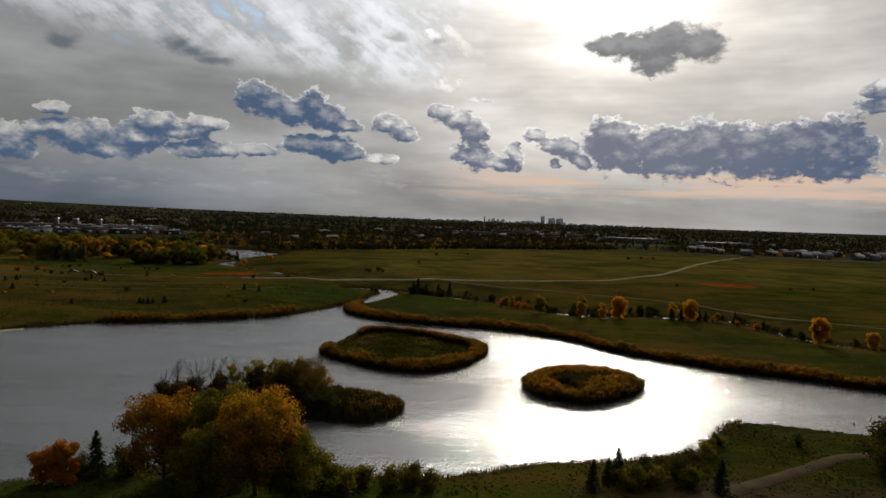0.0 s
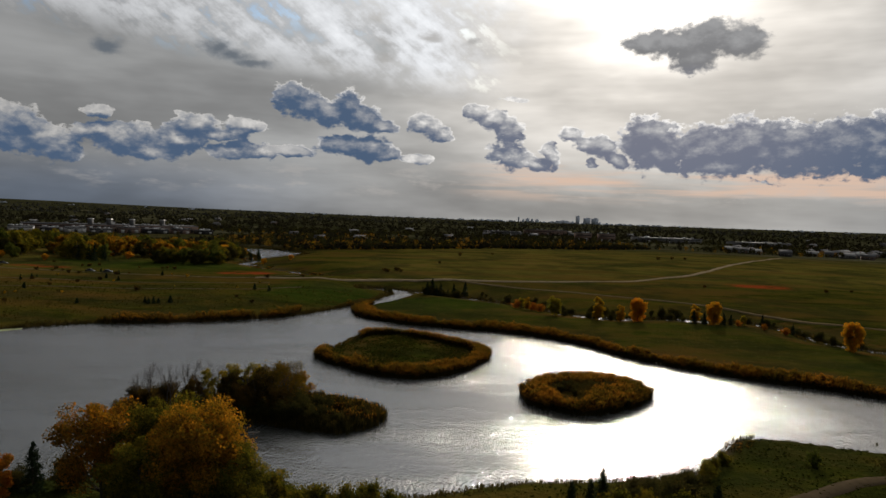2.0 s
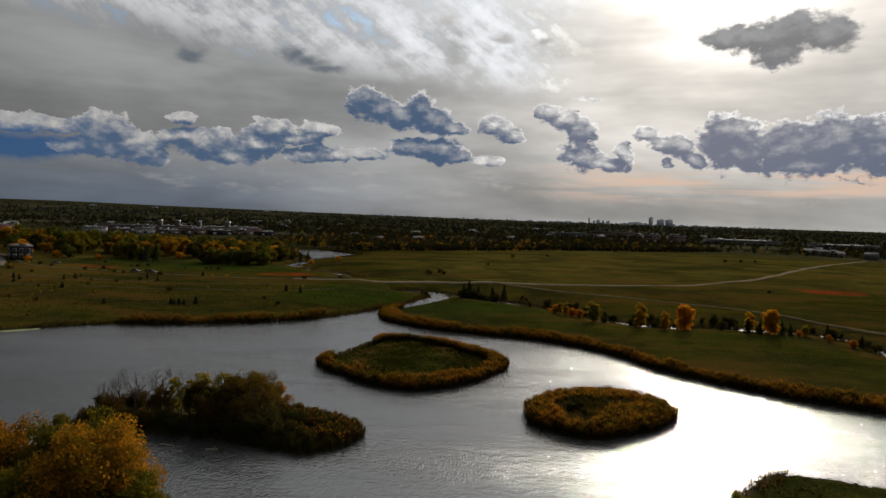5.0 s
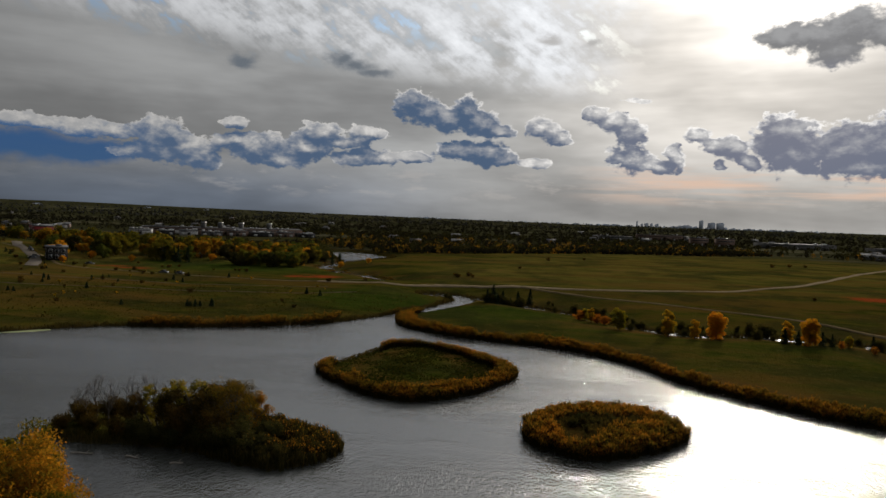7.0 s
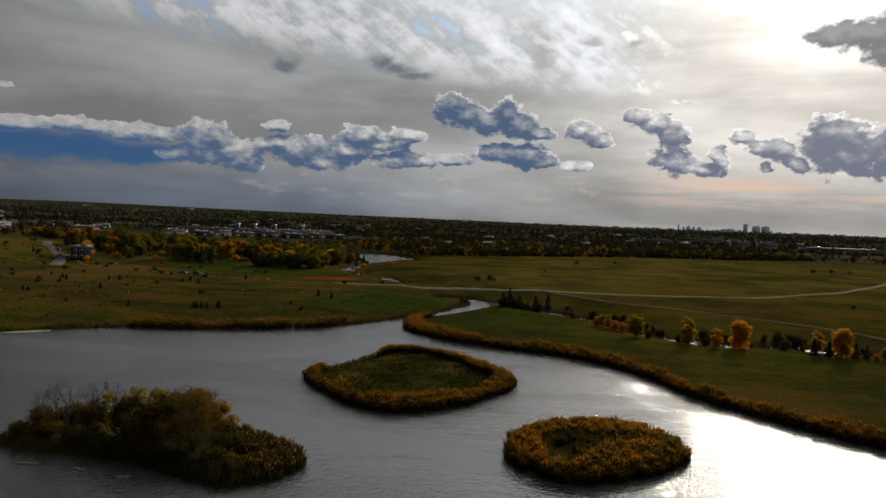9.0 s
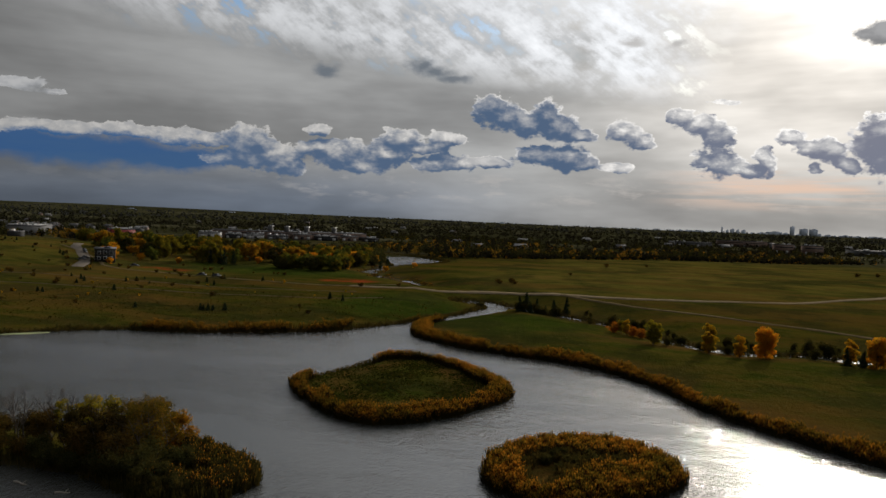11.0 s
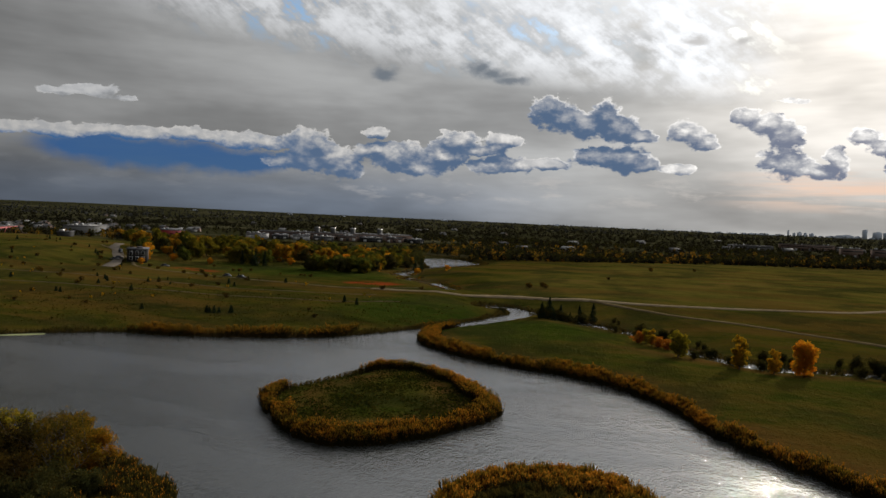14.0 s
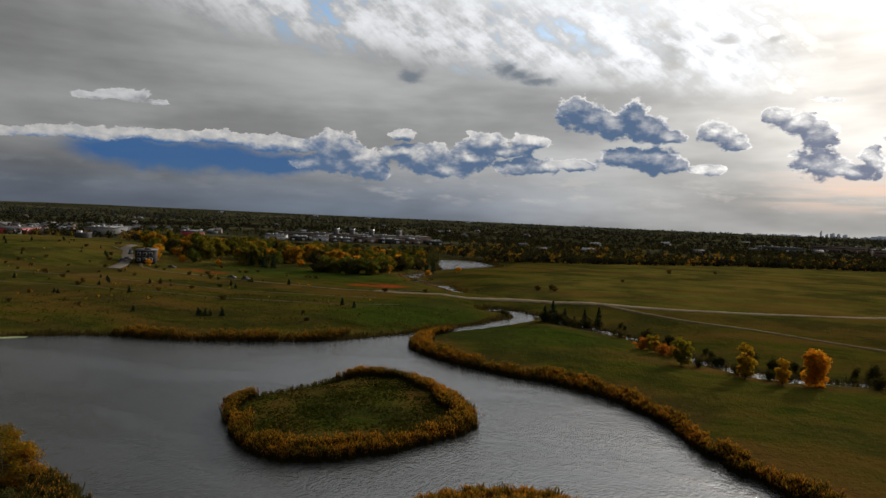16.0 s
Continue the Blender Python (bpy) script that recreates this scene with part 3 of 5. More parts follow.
def shore(x, y):
    """Metres from the nearest water's edge: positive on land, negative in the water."""
    x, y = np.asarray(x, float), np.asarray(y, float)
    out = np.full(x.shape, 60.0)
    near = (x > -330) & (x < 290) & (y > -30) & (y < 720)
    px, py = x[near], y[near]
    wet = signed(px, py, POND)
    for isle in (ISLE_A, ISLE_B, ISLE_C):
        wet = np.minimum(wet, 1.3 - signed(px, py, isle))
    creek = 3.2 + 1.1 * np.sin(px * 0.21 + py * 0.13) - to_line(px, py, CREEK, False)[0]
    brook = 3.6 + 0.9 * np.sin(px * 0.17) - to_line(px, py, STREAM, False)[0]
    wet = np.maximum.reduce([wet, creek, brook, signed(px, py, LAGOON)])
    ragged = 0.45 * np.sin(px * 1.3 + 2 * np.sin(py * 0.7)) * np.sin(py * 1.1 + 1.5 * np.sin(px * 0.5)) + 0.25 * np.sin(px * 3.1 + py * 2.3)
    out[near] = np.minimum(60.0, -wet + ragged)
    return out


def bump(x, y, cx, cy, sx, sy, h, turn=0.0):
    c, s = math.cos(turn), math.sin(turn)
    u, v = ((x - cx) * c + (y - cy) * s) / sx, (-(x - cx) * s + (y - cy) * c) / sy
    return h * np.exp(-0.5 * (u * u + v * v))


def land(x, y):
    """The height of the ground."""
    x, y = np.asarray(x, float), np.asarray(y, float)
    h = 1.1 + 0.25 * np.sin(x * 0.043 + 1.0) * np.sin(y * 0.037) + 0.12 * np.sin(x * 0.11 + y * 0.07)
    h = h + bump(x, y, 130, 570, 170, 160, 4.5, 0.5) + bump(x, y, -20, 430, 110, 80, 2.2) + bump(x, y, 230, 420, 110, 110, 2.0)
    h = h + bump(x, y, 0, 341, 60, 13, 1.8, 0.1) + bump(x, y, -120, 275, 70, 28, 1.0)
    h = h + bump(x, y, -335, 345, 60, 75, 7.0) + bump(x, y, -520, 420, 110, 90, 7.0) + bump(x, y, -430, 380, 70, 80, 3.0)
    far = np.clip((np.hypot(x, y) - 1500) / 3200, 0, 1.3)
    west = np.clip(-x / 3000, 0, 1.2)
    h = h + (10.0 + 16.0 * west) * far * far * (3 - 2 * np.minimum(far, 1))
    h = h + bump(x, y, 0, 20, 90, 40, 1.0)
    s = shore(x, y)
    bank = np.clip(s / 2.2, 0, 1)
    bank = bank * bank * (3 - 2 * bank)
    rise = np.clip(s / 20.0, 0, 1)
    dry = 0.12 + bank * (0.45 + 0.0 * s) + rise * np.maximum(h - 0.57, 0.0) + bank * 0.06 * np.sin(x * 0.9) * np.sin(y * 0.8)
    bed = np.maximum(-1.6, 0.35 * s)
    return np.where(s > 0, dry, bed)

# ---- building helpers ----
class Geo:
    """Collects corners and faces of one mesh."""

    def __init__(self):
        self.v, self.q, self.t, self.n = [], [], [], 0

    def add(self, v, quads=(), tris=()):
        v = np.asarray(v, float).reshape(-1, 3)
        if len(quads):
            self.q.append(np.asarray(quads, int) + self.n)
        if len(tris):
            self.t.append(np.asarray(tris, int) + self.n)
        self.v.append(v)
        self.n += len(v)
        return self

    def box(self, x, y, z, sx, sy, sz, turn=0.0):
        """A block that stands with its foot's middle at x, y, z."""
        c, s = math.cos(turn), math.sin(turn)
        a = np.array([(i * sx / 2, j * sy / 2, k * sz) for k in (0, 1) for j in (-1, 1) for i in (-1, 1)])
        v = np.stack([x + a[:, 0] * c - a[:, 1] * s, y + a[:, 0] * s + a[:, 1] * c, z + a[:, 2]], 1)
        return self.add(v, [(0, 2, 3, 1), (4, 5, 7, 6), (0, 1, 5, 4), (2, 6, 7, 3), (0, 4, 6, 2), (1, 3, 7, 5)])

    def gable(self, x, y, z, sx, sy, rise, over=0.4, thick=0.2):
        """A pitched roof whose ridge runs along x."""
        a, b = sx / 2 + over, sy / 2 + over
        v = [(x + i * a, y + j * b * (1 - k), z + rise * k - up * thick) for up in (0, 1) for i in (-1, 1) for j, k in ((-1, 0), (0, 1), (1, 0))]
        return self.add(v, [(0, 3, 4, 1), (1, 4, 5, 2), (6, 7, 10, 9), (7, 8, 11, 10), (0, 6, 9, 3), (2, 5, 11, 8)], [(0, 1, 7), (0, 7, 6), (1, 2, 8), (1, 8, 7), (3, 9, 10), (3, 10, 4), (4, 10, 11), (4, 11, 5)])

    def tube(self, pts, radii, sides=6):
        pts = np.asarray(pts, float)
        ahead = np.gradient(pts, axis=0)
        ahead /= np.linalg.norm(ahead, axis=1, keepdims=True) + 1e-9
        ref = np.where(np.abs(ahead[:, 2:3]) > 0.9, (1.0, 0, 0), (0, 0, 1.0))
        u = np.cross(ahead, ref)
        u /= np.linalg.norm(u, axis=1, keepdims=True) + 1e-9
        w = np.cross(ahead, u)
        ang = np.linspace(0, 2 * np.pi, sides, endpoint=False)
        ring = u[:, None] * np.cos(ang)[None, :, None] + w[:, None] * np.sin(ang)[None, :, None]
        v = pts[:, None] + ring * np.asarray(radii, float)[:, None, None]
        q = [(i * sides + j, i * sides + (j + 1) % sides, (i + 1) * sides + (j + 1) % sides, (i + 1) * sides + j) for i in range(len(pts) - 1) for j in range(sides)]
        return self.add(v.reshape(-1, 3), q)

    def leaves(self, rng, centre, size, upright=0.0, slim=0.6):
        """One small lozenge to each centre, turned at random."""
        n = len(centre)
        a = rng.normal(size=(n, 3))
        a[:, 2] += upright
        a /= np.linalg.norm(a, axis=1, keepdims=True)
        b = np.cross(a, rng.normal(size=(n, 3)))
        b /= np.linalg.norm(b, axis=1, keepdims=True) + 1e-9
        size = np.broadcast_to(size, (n,))[:, None]
        v = np.stack([centre - a * size * 0.6, centre + b * size * slim * 0.5, centre + a * size * 0.6, centre - b * size * slim * 0.5], 1)
        return self.add(v.reshape(-1, 3), np.arange(4 * n).reshape(n, 4))

    def mesh(self, name, mat, smooth=False):
        me = bpy.data.meshes.new(name)
        v = np.concatenate(self.v)
        q = np.concatenate(self.q) if self.q else np.zeros((0, 4), int)
        t = np.concatenate(self.t) if self.t else np.zeros((0, 3), int)
        me.vertices.add(len(v))
        me.vertices.foreach_set("co", v.astype(np.float32).ravel())
        loops = np.concatenate([q.ravel(), t.ravel()])
        me.loops.add(len(loops))
        me.loops.foreach_set("vertex_index", loops.astype(np.int32))
        me.polygons.add(len(q) + len(t))
        starts = np.concatenate([np.arange(len(q)) * 4, len(q) * 4 + np.arange(len(t)) * 3])
        me.polygons.foreach_set("loop_start", starts.astype(np.int32))
        if smooth:
            me.polygons.foreach_set("use_smooth", np.ones(len(starts), bool))
        me.materials.append(mat)
        me.update(calc_edges=True)
        return me


def part(name, geo, mat, parent=None, label="", smooth=False):
    ob = new(name, geo.mesh(name, mat, smooth))
    ob.parent = parent
    return tagged(ob, label)


def thing(name, label, category, group="", kind="", at=(0, 0, 0), turn=0.0):
    ob = new(name)
    ob.empty_display_size = 0.5
    ob.matrix_world = pose(*at, 0, 0, turn)
    return tagged(ob, label, category, group, kind)


def ground_at(x, y):
    return float(land(np.array([x]), np.array([y]))[0])


# ---- ground, water, roads ----
def spread(lo, hi, fine_lo, fine_hi, step, grow=1.14, most=160.0):
    mid = list(np.arange(fine_lo, fine_hi, step))
    up, d = [fine_hi], step
    while up[-1] < hi:
        d = min(d * grow, most)
        up.append(min(hi, up[-1] + d))
    down, d = [fine_lo], step
    while down[-1] > lo:
        d = min(d * grow, most)
        down.append(max(lo, down[-1] - d))
    return np.array(down[:0:-1] + mid + up)


def zone(x, y, cx, cy, sx, sy, soft=0.3):
    d = np.hypot((x - cx) / sx, (y - cy) / sy) + 0.15 * np.sin(x * 0.3) * np.sin(y * 0.23)
    return np.clip((1 + soft - d) / (2 * soft), 0, 1)


def make_ground():
    gx, gy = spread(-4700, 4700, -135, 135, 1.25), spread(-700, 4750, 78, 335, 1.25)
    x, y = np.meshgrid(gx, gy)
    z = land(x.ravel(), y.ravel())
    n, m = x.shape
    i = np.arange((n - 1) * m).reshape(n - 1, m)[:, :-1].ravel()
    geo = Geo().add(np.stack([x.ravel(), y.ravel(), z], 1), np.stack([i, i + 1, i + m + 1, i + m], 1))
    ob = tagged(part("ground", geo, GROUND, smooth=True), "autumn meadow with olive grass and bare patches", "ground", kind="structure")
    fx, fy = x.ravel(), y.ravel()
    s = shore(fx, fy)
    lush = np.maximum.reduce([0.95 * zone(fx, fy, -12, 268, 30, 24), zone(fx, fy, -55, 290, 26, 30), 0.7 * zone(fx, fy, -8, 182, 22, 24), zone(fx, fy, -170, 385, 70, 26), 0.25 * zone(fx, fy, 60, 108, 20, 14), zone(fx, fy, -30, 70, 60, 26), zone(fx, fy, -210, 560, 46, 30), 0.6 * zone(fx, fy, 118, 192, 44, 16), 0.5 * zone(fx, fy, 48, 226, 56, 28)])
    scrub = np.clip((np.hypot(fx, fy) - 700) / 250, 0, 1) * np.where(fy > 0, 1, 0)
    scrub = np.maximum(scrub, np.clip((-120 - fx) / 60, 0, 1) * np.clip((fy - 440) / 80, 0, 1) * 0.8)
    earth = np.clip(1.0 - np.abs(s - 0.4) / 1.5, 0, 1) * 0.9 + 0.7 * zone(fx, fy, 40, 85, 18, 8)
    red = np.maximum.reduce([zone(fx, fy, -215, 350, 12, 5), zone(fx, fy, -108, 352, 13, 7), zone(fx, fy, 150, 364, 14, 7)])
    dry = np.clip((fy - 300 - 0.25 * np.abs(fx)) / 60, 0, 1) * np.clip((fx + 90) / 60, 0, 1)
    dry = np.maximum(dry, 0.8 * np.clip((-150 - fx) / 80, 0, 1) * np.clip((fy - 230) / 60, 0, 1))
    rust = np.clip((s - 2.5) / 2, 0, 1) * np.clip((13 - s) / 6, 0, 1) * ((fx > -30) & (fy > 140) & (fy < 262)) * 0.9
    rust = np.maximum(rust, 0.75 * zone(fx, fy, -150, 248, 60, 9, 0.8))
    rust = np.maximum(rust, 0.6 * zone(fx, fy, -235, 292, 60, 7, 0.8))
    rust = np.maximum(rust, 0.3 * zone(fx, fy, 60, 214, 34, 15, 0.6))
    for name, values in (("rust", rust), ("dry", dry), ("lush", lush), ("scrub", scrub), ("earth", np.clip(earth, 0, 1)), ("red", red)):
        ob.data.attributes.new(name, "FLOAT", "POINT").data.foreach_set("value", values.astype(np.float32))


make_ground()
sheet = Geo().add([(-330, 20, 0), (290, 20, 0), (290, 720, 0), (-330, 720, 0)], [(0, 1, 2, 3)])
tagged(part("water", sheet, WATER), "still grey pond with fine wind ripples", "water", kind="structure")


def ribbon(name, pts, width, mat, label, lift=0.07):
    line = smooth_line(pts, False, 2.5)
    side = np.gradient(line, axis=0)
    side = np.stack([-side[:, 1], side[:, 0]], 1) / np.linalg.norm(side, axis=1, keepdims=True)
    wob = 1 + 0.12 * np.sin(np.arange(len(line)) * 0.37)[:, None]
    rows = []
    for k, drop in ((-0.5, -0.25), (-0.42, 0.0), (0.0, 0.05), (0.42, 0.0), (0.5, -0.25)):
        q = line + side * width * k * wob
        rows.append(np.column_stack([q, land(q[:, 0], q[:, 1]) + lift + drop]))
    v = np.stack(rows, 1)
    n = len(line)
    quads = [(5 * i + j, 5 * i + j + 1, 5 * i + j + 6, 5 * i + j + 5) for i in range(n - 1) for j in range(4)]
    return tagged(part(name, Geo().add(v.reshape(-1, 3), quads), mat, smooth=True), label, "road", kind="structure")


ROAD_LINE = [(-96, 330), (-84, 328), (-72, 330), (-59, 336), (-46, 342.5), (-33, 344.5), (-20, 341), (-7, 337), (4, 336), (15, 335.8), (26, 337), (36, 340), (46, 344), (57, 349.5), (75, 359), (92, 373), (110, 390), (127, 407), (141, 427), (180, 498), (222, 576), (280, 678), (335, 770)]
ribbon("gravel_road", ROAD_LINE, 3.2, GRAVEL, "pale gravel road across the meadow", 0.22)
ribbon("farm_track", [(-4, 336.5), (7, 331), (18, 326.5), (32, 321), (53, 315.5), (70, 307), (86, 299.5), (102, 288), (118, 271), (131, 256), (165, 232)], 2.6, TRACK, "faint worn track through grass", 0.15)
ribbon("foot_path", [(-330, 388), (-262, 350), (-239, 335), (-205, 334), (-169, 334), (-132, 330), (-97, 331), (-78, 345)], 2.0, TRACK, "narrow pale footpath in the park", 0.12)
ribbon("shore_path", [(22, 78), (38, 89), (46, 94), (54, 99), (64, 104.5), (82, 108)], 3.4, DIRT, "bare trodden path on the spit", 0.06)
ribbon("meadow_track", [(-300, 262), (-232, 290), (-178, 296), (-140, 299), (-112, 305), (-84, 312)], 1.5, TRACK, "faint worn line through the meadow", 0.08)
ribbon("meadow_track", [(-290, 235), (-215, 262), (-160, 272), (-125, 276), (-90, 284), (-66, 298)], 1.3, DIRT, "faint worn line through the meadow", 0.08)
ribbon("driveway", [(-244, 320), (-262, 342), (-290, 366), (-318, 388), (-350, 420)], 6.0, ASPHALT, "grey asphalt driveway with parked cars", 0.15)

# ---- trees and shrubs ----
def limb(rng, start, way, length, r0, r1, bend=0.25, n=6):
    pts, d = [np.array(start, float)], np.array(way, float)
    for _ in range(n - 1):
        d = d + rng.normal(0, bend / n * 2, 3) + (0, 0, 0.03)
        d /= np.linalg.norm(d)
        pts.append(pts[-1] + d * length / (n - 1))
    return np.array(pts), np.linspace(r0, r1, n)


def leaf_tree(name, label, seed, height, width, leaf_mat, count, size, trunk=0.2, clumps=46, lean=0.0, open_crown=0.0, category="tree", stems=1):
    """A broadleaved tree: tapered trunk, limbs that reach to clumps of leaves in a rounded, uneven crown."""
    rng = np.random.default_rng(seed)
    ob = thing(name, label, category)
    wood, crown = Geo(), Geo()
    trunks = []
    for s in range(stems):
        foot = np.array([rng.normal(0, 0.3) * (stems > 1), rng.normal(0, 0.3) * (stems > 1), -0.3])
        way = np.array([lean + rng.normal(0, 0.1) * stems, rng.normal(0, 0.1) * stems, 1.0])
        r = height * 0.020 / math.sqrt(stems) + 0.03
        pts, rad = limb(rng, foot, way / np.linalg.norm(way), height * 0.85, r, r * 0.2, 0.15, 9)
        wood.tube(pts, rad, 7)
        trunks.append(pts)
    low, mid, half = height * trunk, height * (trunk + 1) / 2, height * (1 - trunk) / 2
    lobes = rng.uniform(0, 2 * np.pi, 4)
    spots = []
    for k in range(clumps):
        d = rng.normal(size=3)
        d /= np.linalg.norm(d)
        a = math.atan2(d[1], d[0])
        wave = 1 + 0.13 * math.sin(2 * a + lobes[0]) + 0.1 * math.sin(3 * a + lobes[1]) + 0.1 * math.sin(5 * d[2] + lobes[2])
        f = rng.uniform(0.35, 1.0) ** 0.6 * wave * 0.88
        spot = np.array([d[0] * width / 2 * f, d[1] * width / 2 * f, mid - 0.06 * height + d[2] * half * f])
        if spot[2] < mid:
            spot[:2] *= 0.82 + 0.18 * (spot[2] - low) / (mid - low)
        spots.append(spot)
        pts = trunks[k % stems]
        i = int(np.clip((spot[2] - 0.45 * np.hypot(spot[0], spot[1])) / (height * 0.85) * 8, 1, 7))
        gap = spot - pts[i]
        bp, br = limb(rng, pts[i], gap / (np.linalg.norm(gap) + 1e-6), np.linalg.norm(gap), r * 0.35 * (1.15 - i / 9), 0.015, 0.12, 5)
        wood.tube(bp, br, 4)
    per = max(4, int(count / clumps))
    for spot in spots:
        rad = (0.13 if width > 9 else 0.155) * width * rng.uniform(0.65, 1.35)
        n = int(per * rng.uniform(0.5, 1.5) * (1 - open_crown * rng.uniform(0, 1)))
        shell = rng.normal(size=(n, 3))
        shell /= np.linalg.norm(shell, axis=1, keepdims=True)
        shell *= rad * rng.uniform(0.15, 1.0, (n, 1)) ** 0.5
        shell[:, 2] *= 0.8
        c = spot + shell
        c[:, 2] = np.maximum(c[:, 2], 0.15)
        crown.leaves(rng, c, size * rng.uniform(0.6, 1.3, n))
    part("trunk", wood, BARK, ob, smooth=True)
    part("crown", crown, leaf_mat, ob)
    return ob


def shrub(name, label, seed, height, width, leaf_mat, count, size, category="shrub"):
    """A many-stemmed bush, leafy to the ground."""
    rng = np.random.default_rng(seed)
    ob = thing(name, label, category)
    wood, crown = Geo(), Geo()
    for k in range(14):
        a, o = rng.uniform(0, 2 * np.pi), rng.uniform(0.1, 1.0)
        d = np.array([math.cos(a) * o, math.sin(a) * o, rng.uniform(0.8, 1.5)])
        d[:2] *= width / height * 0.7
        pts, rad = limb(rng, (0.1 * math.cos(a), 0.1 * math.sin(a), -0.15), d / np.linalg.norm(d), height * rng.uniform(0.7, 1.05), 0.05, 0.012, 0.3, 5)
        wood.tube(pts, rad, 4)
        for f in (0.35, 0.6, 0.8, 1.0):
            i = min(3, int(f * 4))
            at = pts[i] + (pts[i + 1] - pts[i]) * (f * 4 - i)
            n = int(count / 56 * rng.uniform(0.5, 1.5))
            c = at + rng.normal(0, 1, (n, 3)) * (width * 0.09, width * 0.09, height * 0.09)
            c[:, 2] = np.maximum(c[:, 2], 0.05)
            crown.leaves(rng, c, size * rng.uniform(0.6, 1.3, n))
    part("branchwork", wood, BARK, ob)
    part("foliage", crown, leaf_mat, ob)
    return ob


def spruce(name, label, seed, height, width, category="spruce"):
    """A conifer: whorls of drooping boughs set with needles."""
    rng = np.random.default_rng(seed)
    ob = thing(name, label, category)
    wood, green = Geo(), Geo()
    wood.tube([(0, 0, -0.3), (0.02, 0, height * 0.5), (0, 0.02, height)], [height * 0.016 + 0.02, height * 0.01, 0.01], 6)
    z = height * 0.06
    while z < height * 0.98:
        g = 1 - z / height
        for k in range(7):
            a = rng.uniform(0, 2 * np.pi)
            reach = width / 2 * (g**0.85) * rng.uniform(0.65, 1.1) + 0.06
            end = np.array([math.cos(a) * reach, math.sin(a) * reach, z - 0.18 * reach + 0.05])
            wood.tube([(0, 0, z), end * (0.5, 0.5, 0) + (0, 0, z + 0.03), end], [0.02, 0.014, 0.006], 3)
            n = int(10 + 16 * reach)
            f = rng.uniform(0.15, 1.05, n)[:, None]
            c = np.array([0, 0, z]) * (1 - f) + end * f + rng.normal(0, 0.07 + 0.03 * reach, (n, 3))
            green.leaves(rng, c, rng.uniform(0.16, 0.34, n) * (0.6 + height * 0.06), slim=0.5)
        z += height * 0.045
    part("trunk", wood, BARK, ob)
    part("foliage", green, NEEDLE, ob)
    return ob


def bare_tree(name, label, seed, height):
    """A leafless tree: forked stems down to fine twigs."""
    rng = np.random.default_rng(seed)
    ob = thing(name, label, "tree")
    wood, twigs = Geo(), Geo()

    def fork(at, way, length, r, depth):
        pts, rad = limb(rng, at, way, length, r, r * 0.6, 0.3, 5)
        (wood if depth < 2 else twigs).tube(pts, rad, 5 if depth < 2 else 3)
        if depth == 4:
            return
        for k in range(3 if depth else 4):
            d = way * 1.1 + rng.normal(0, 0.42, 3) + (0, 0, 0.25)
            i = 4 if k == 0 else rng.integers(2, 5)
            fork(pts[i], d / np.linalg.norm(d), length * rng.uniform(0.5, 0.72), r * 0.55, depth + 1)

    fork(np.array([0, 0, -0.3]), np.array([rng.normal(0, 0.08), 0, 1.0]), height * 0.42, 0.13, 0)
    part("trunk", wood, BARK, ob, smooth=True)
    part("branchwork", twigs, BARK, ob)
    return ob


def plant(kind_of, spots, group="", jitter=0.12, seed=0, first=True):
    """Stand copies of a finished plant on the ground at (x, y, scale); the first spot takes the original."""
    rng = np.random.default_rng(seed)
    for n, (x, y, s) in enumerate(spots):
        m = pose(x, y, ground_at(x, y) - 0.03, 0, 0, rng.uniform(0, 360)) @ Matrix.Diagonal((s * rng.uniform(0.9, 1.1), s * rng.uniform(0.9, 1.1), s, 1))
        if n == 0 and first:
            kind_of.matrix_world = m
            ob = kind_of
        else:
            ob = copy_thing(kind_of, Matrix.Identity(4))
            ob.matrix_basis = m
        tagged(ob, group=group)


def on(x, y, s=1.0):
    return [(x, y, s)]


# near bank
plant(leaf_tree("golden_tree", "large broadleaved tree turning gold on the near bank", 11, 14.2, 13.8, OLIVE_GOLD_LEAF, 60000, 0.3, 0.12, 150), on(-22, 83.5))
plant(leaf_tree("golden_tree", "tall orange and yellow tree beside the pond", 12, 12.8, 11.0, RUSSET_LEAF, 26000, 0.3, 0.2, 90, open_crown=0.4), on(-34.2, 86))
plant(leaf_tree("golden_tree", "yellow green tree with dense crown by the water", 13, 12.2, 11.5, PARK_LEAF, 30000, 0.3, 0.08, 90), [(-28.5, 88.5, 1.0), (-18, 82, 0.75), (-26, 80, 0.8)], "yellow green trees on the near bank")
plant(leaf_tree("orange_tree", "small round orange tree near the shore", 14, 6.6, 4.4, RED_LEAF, 9000, 0.24, 0.06, 60), [(-46.4, 84.5, 0.98), (-48.9, 84.8, 0.78)], "small orange trees on the near bank")
plant(spruce("spruce_tree", "young dark spruce on the near bank", 15, 6.2, 3.7), [(-43.8, 87.6, 1.0), (23.2, 91.0, 0.6), (24.9, 92.5, 0.75), (37.2, 88.2, 0.75), (20.5, 88.0, 0.7)], "young spruces on the near bank")
bush_dark = shrub("shrub", "dense dark shrub on the bank", 16, 3.6, 4.4, DARK_LEAF, 4200, 0.26)
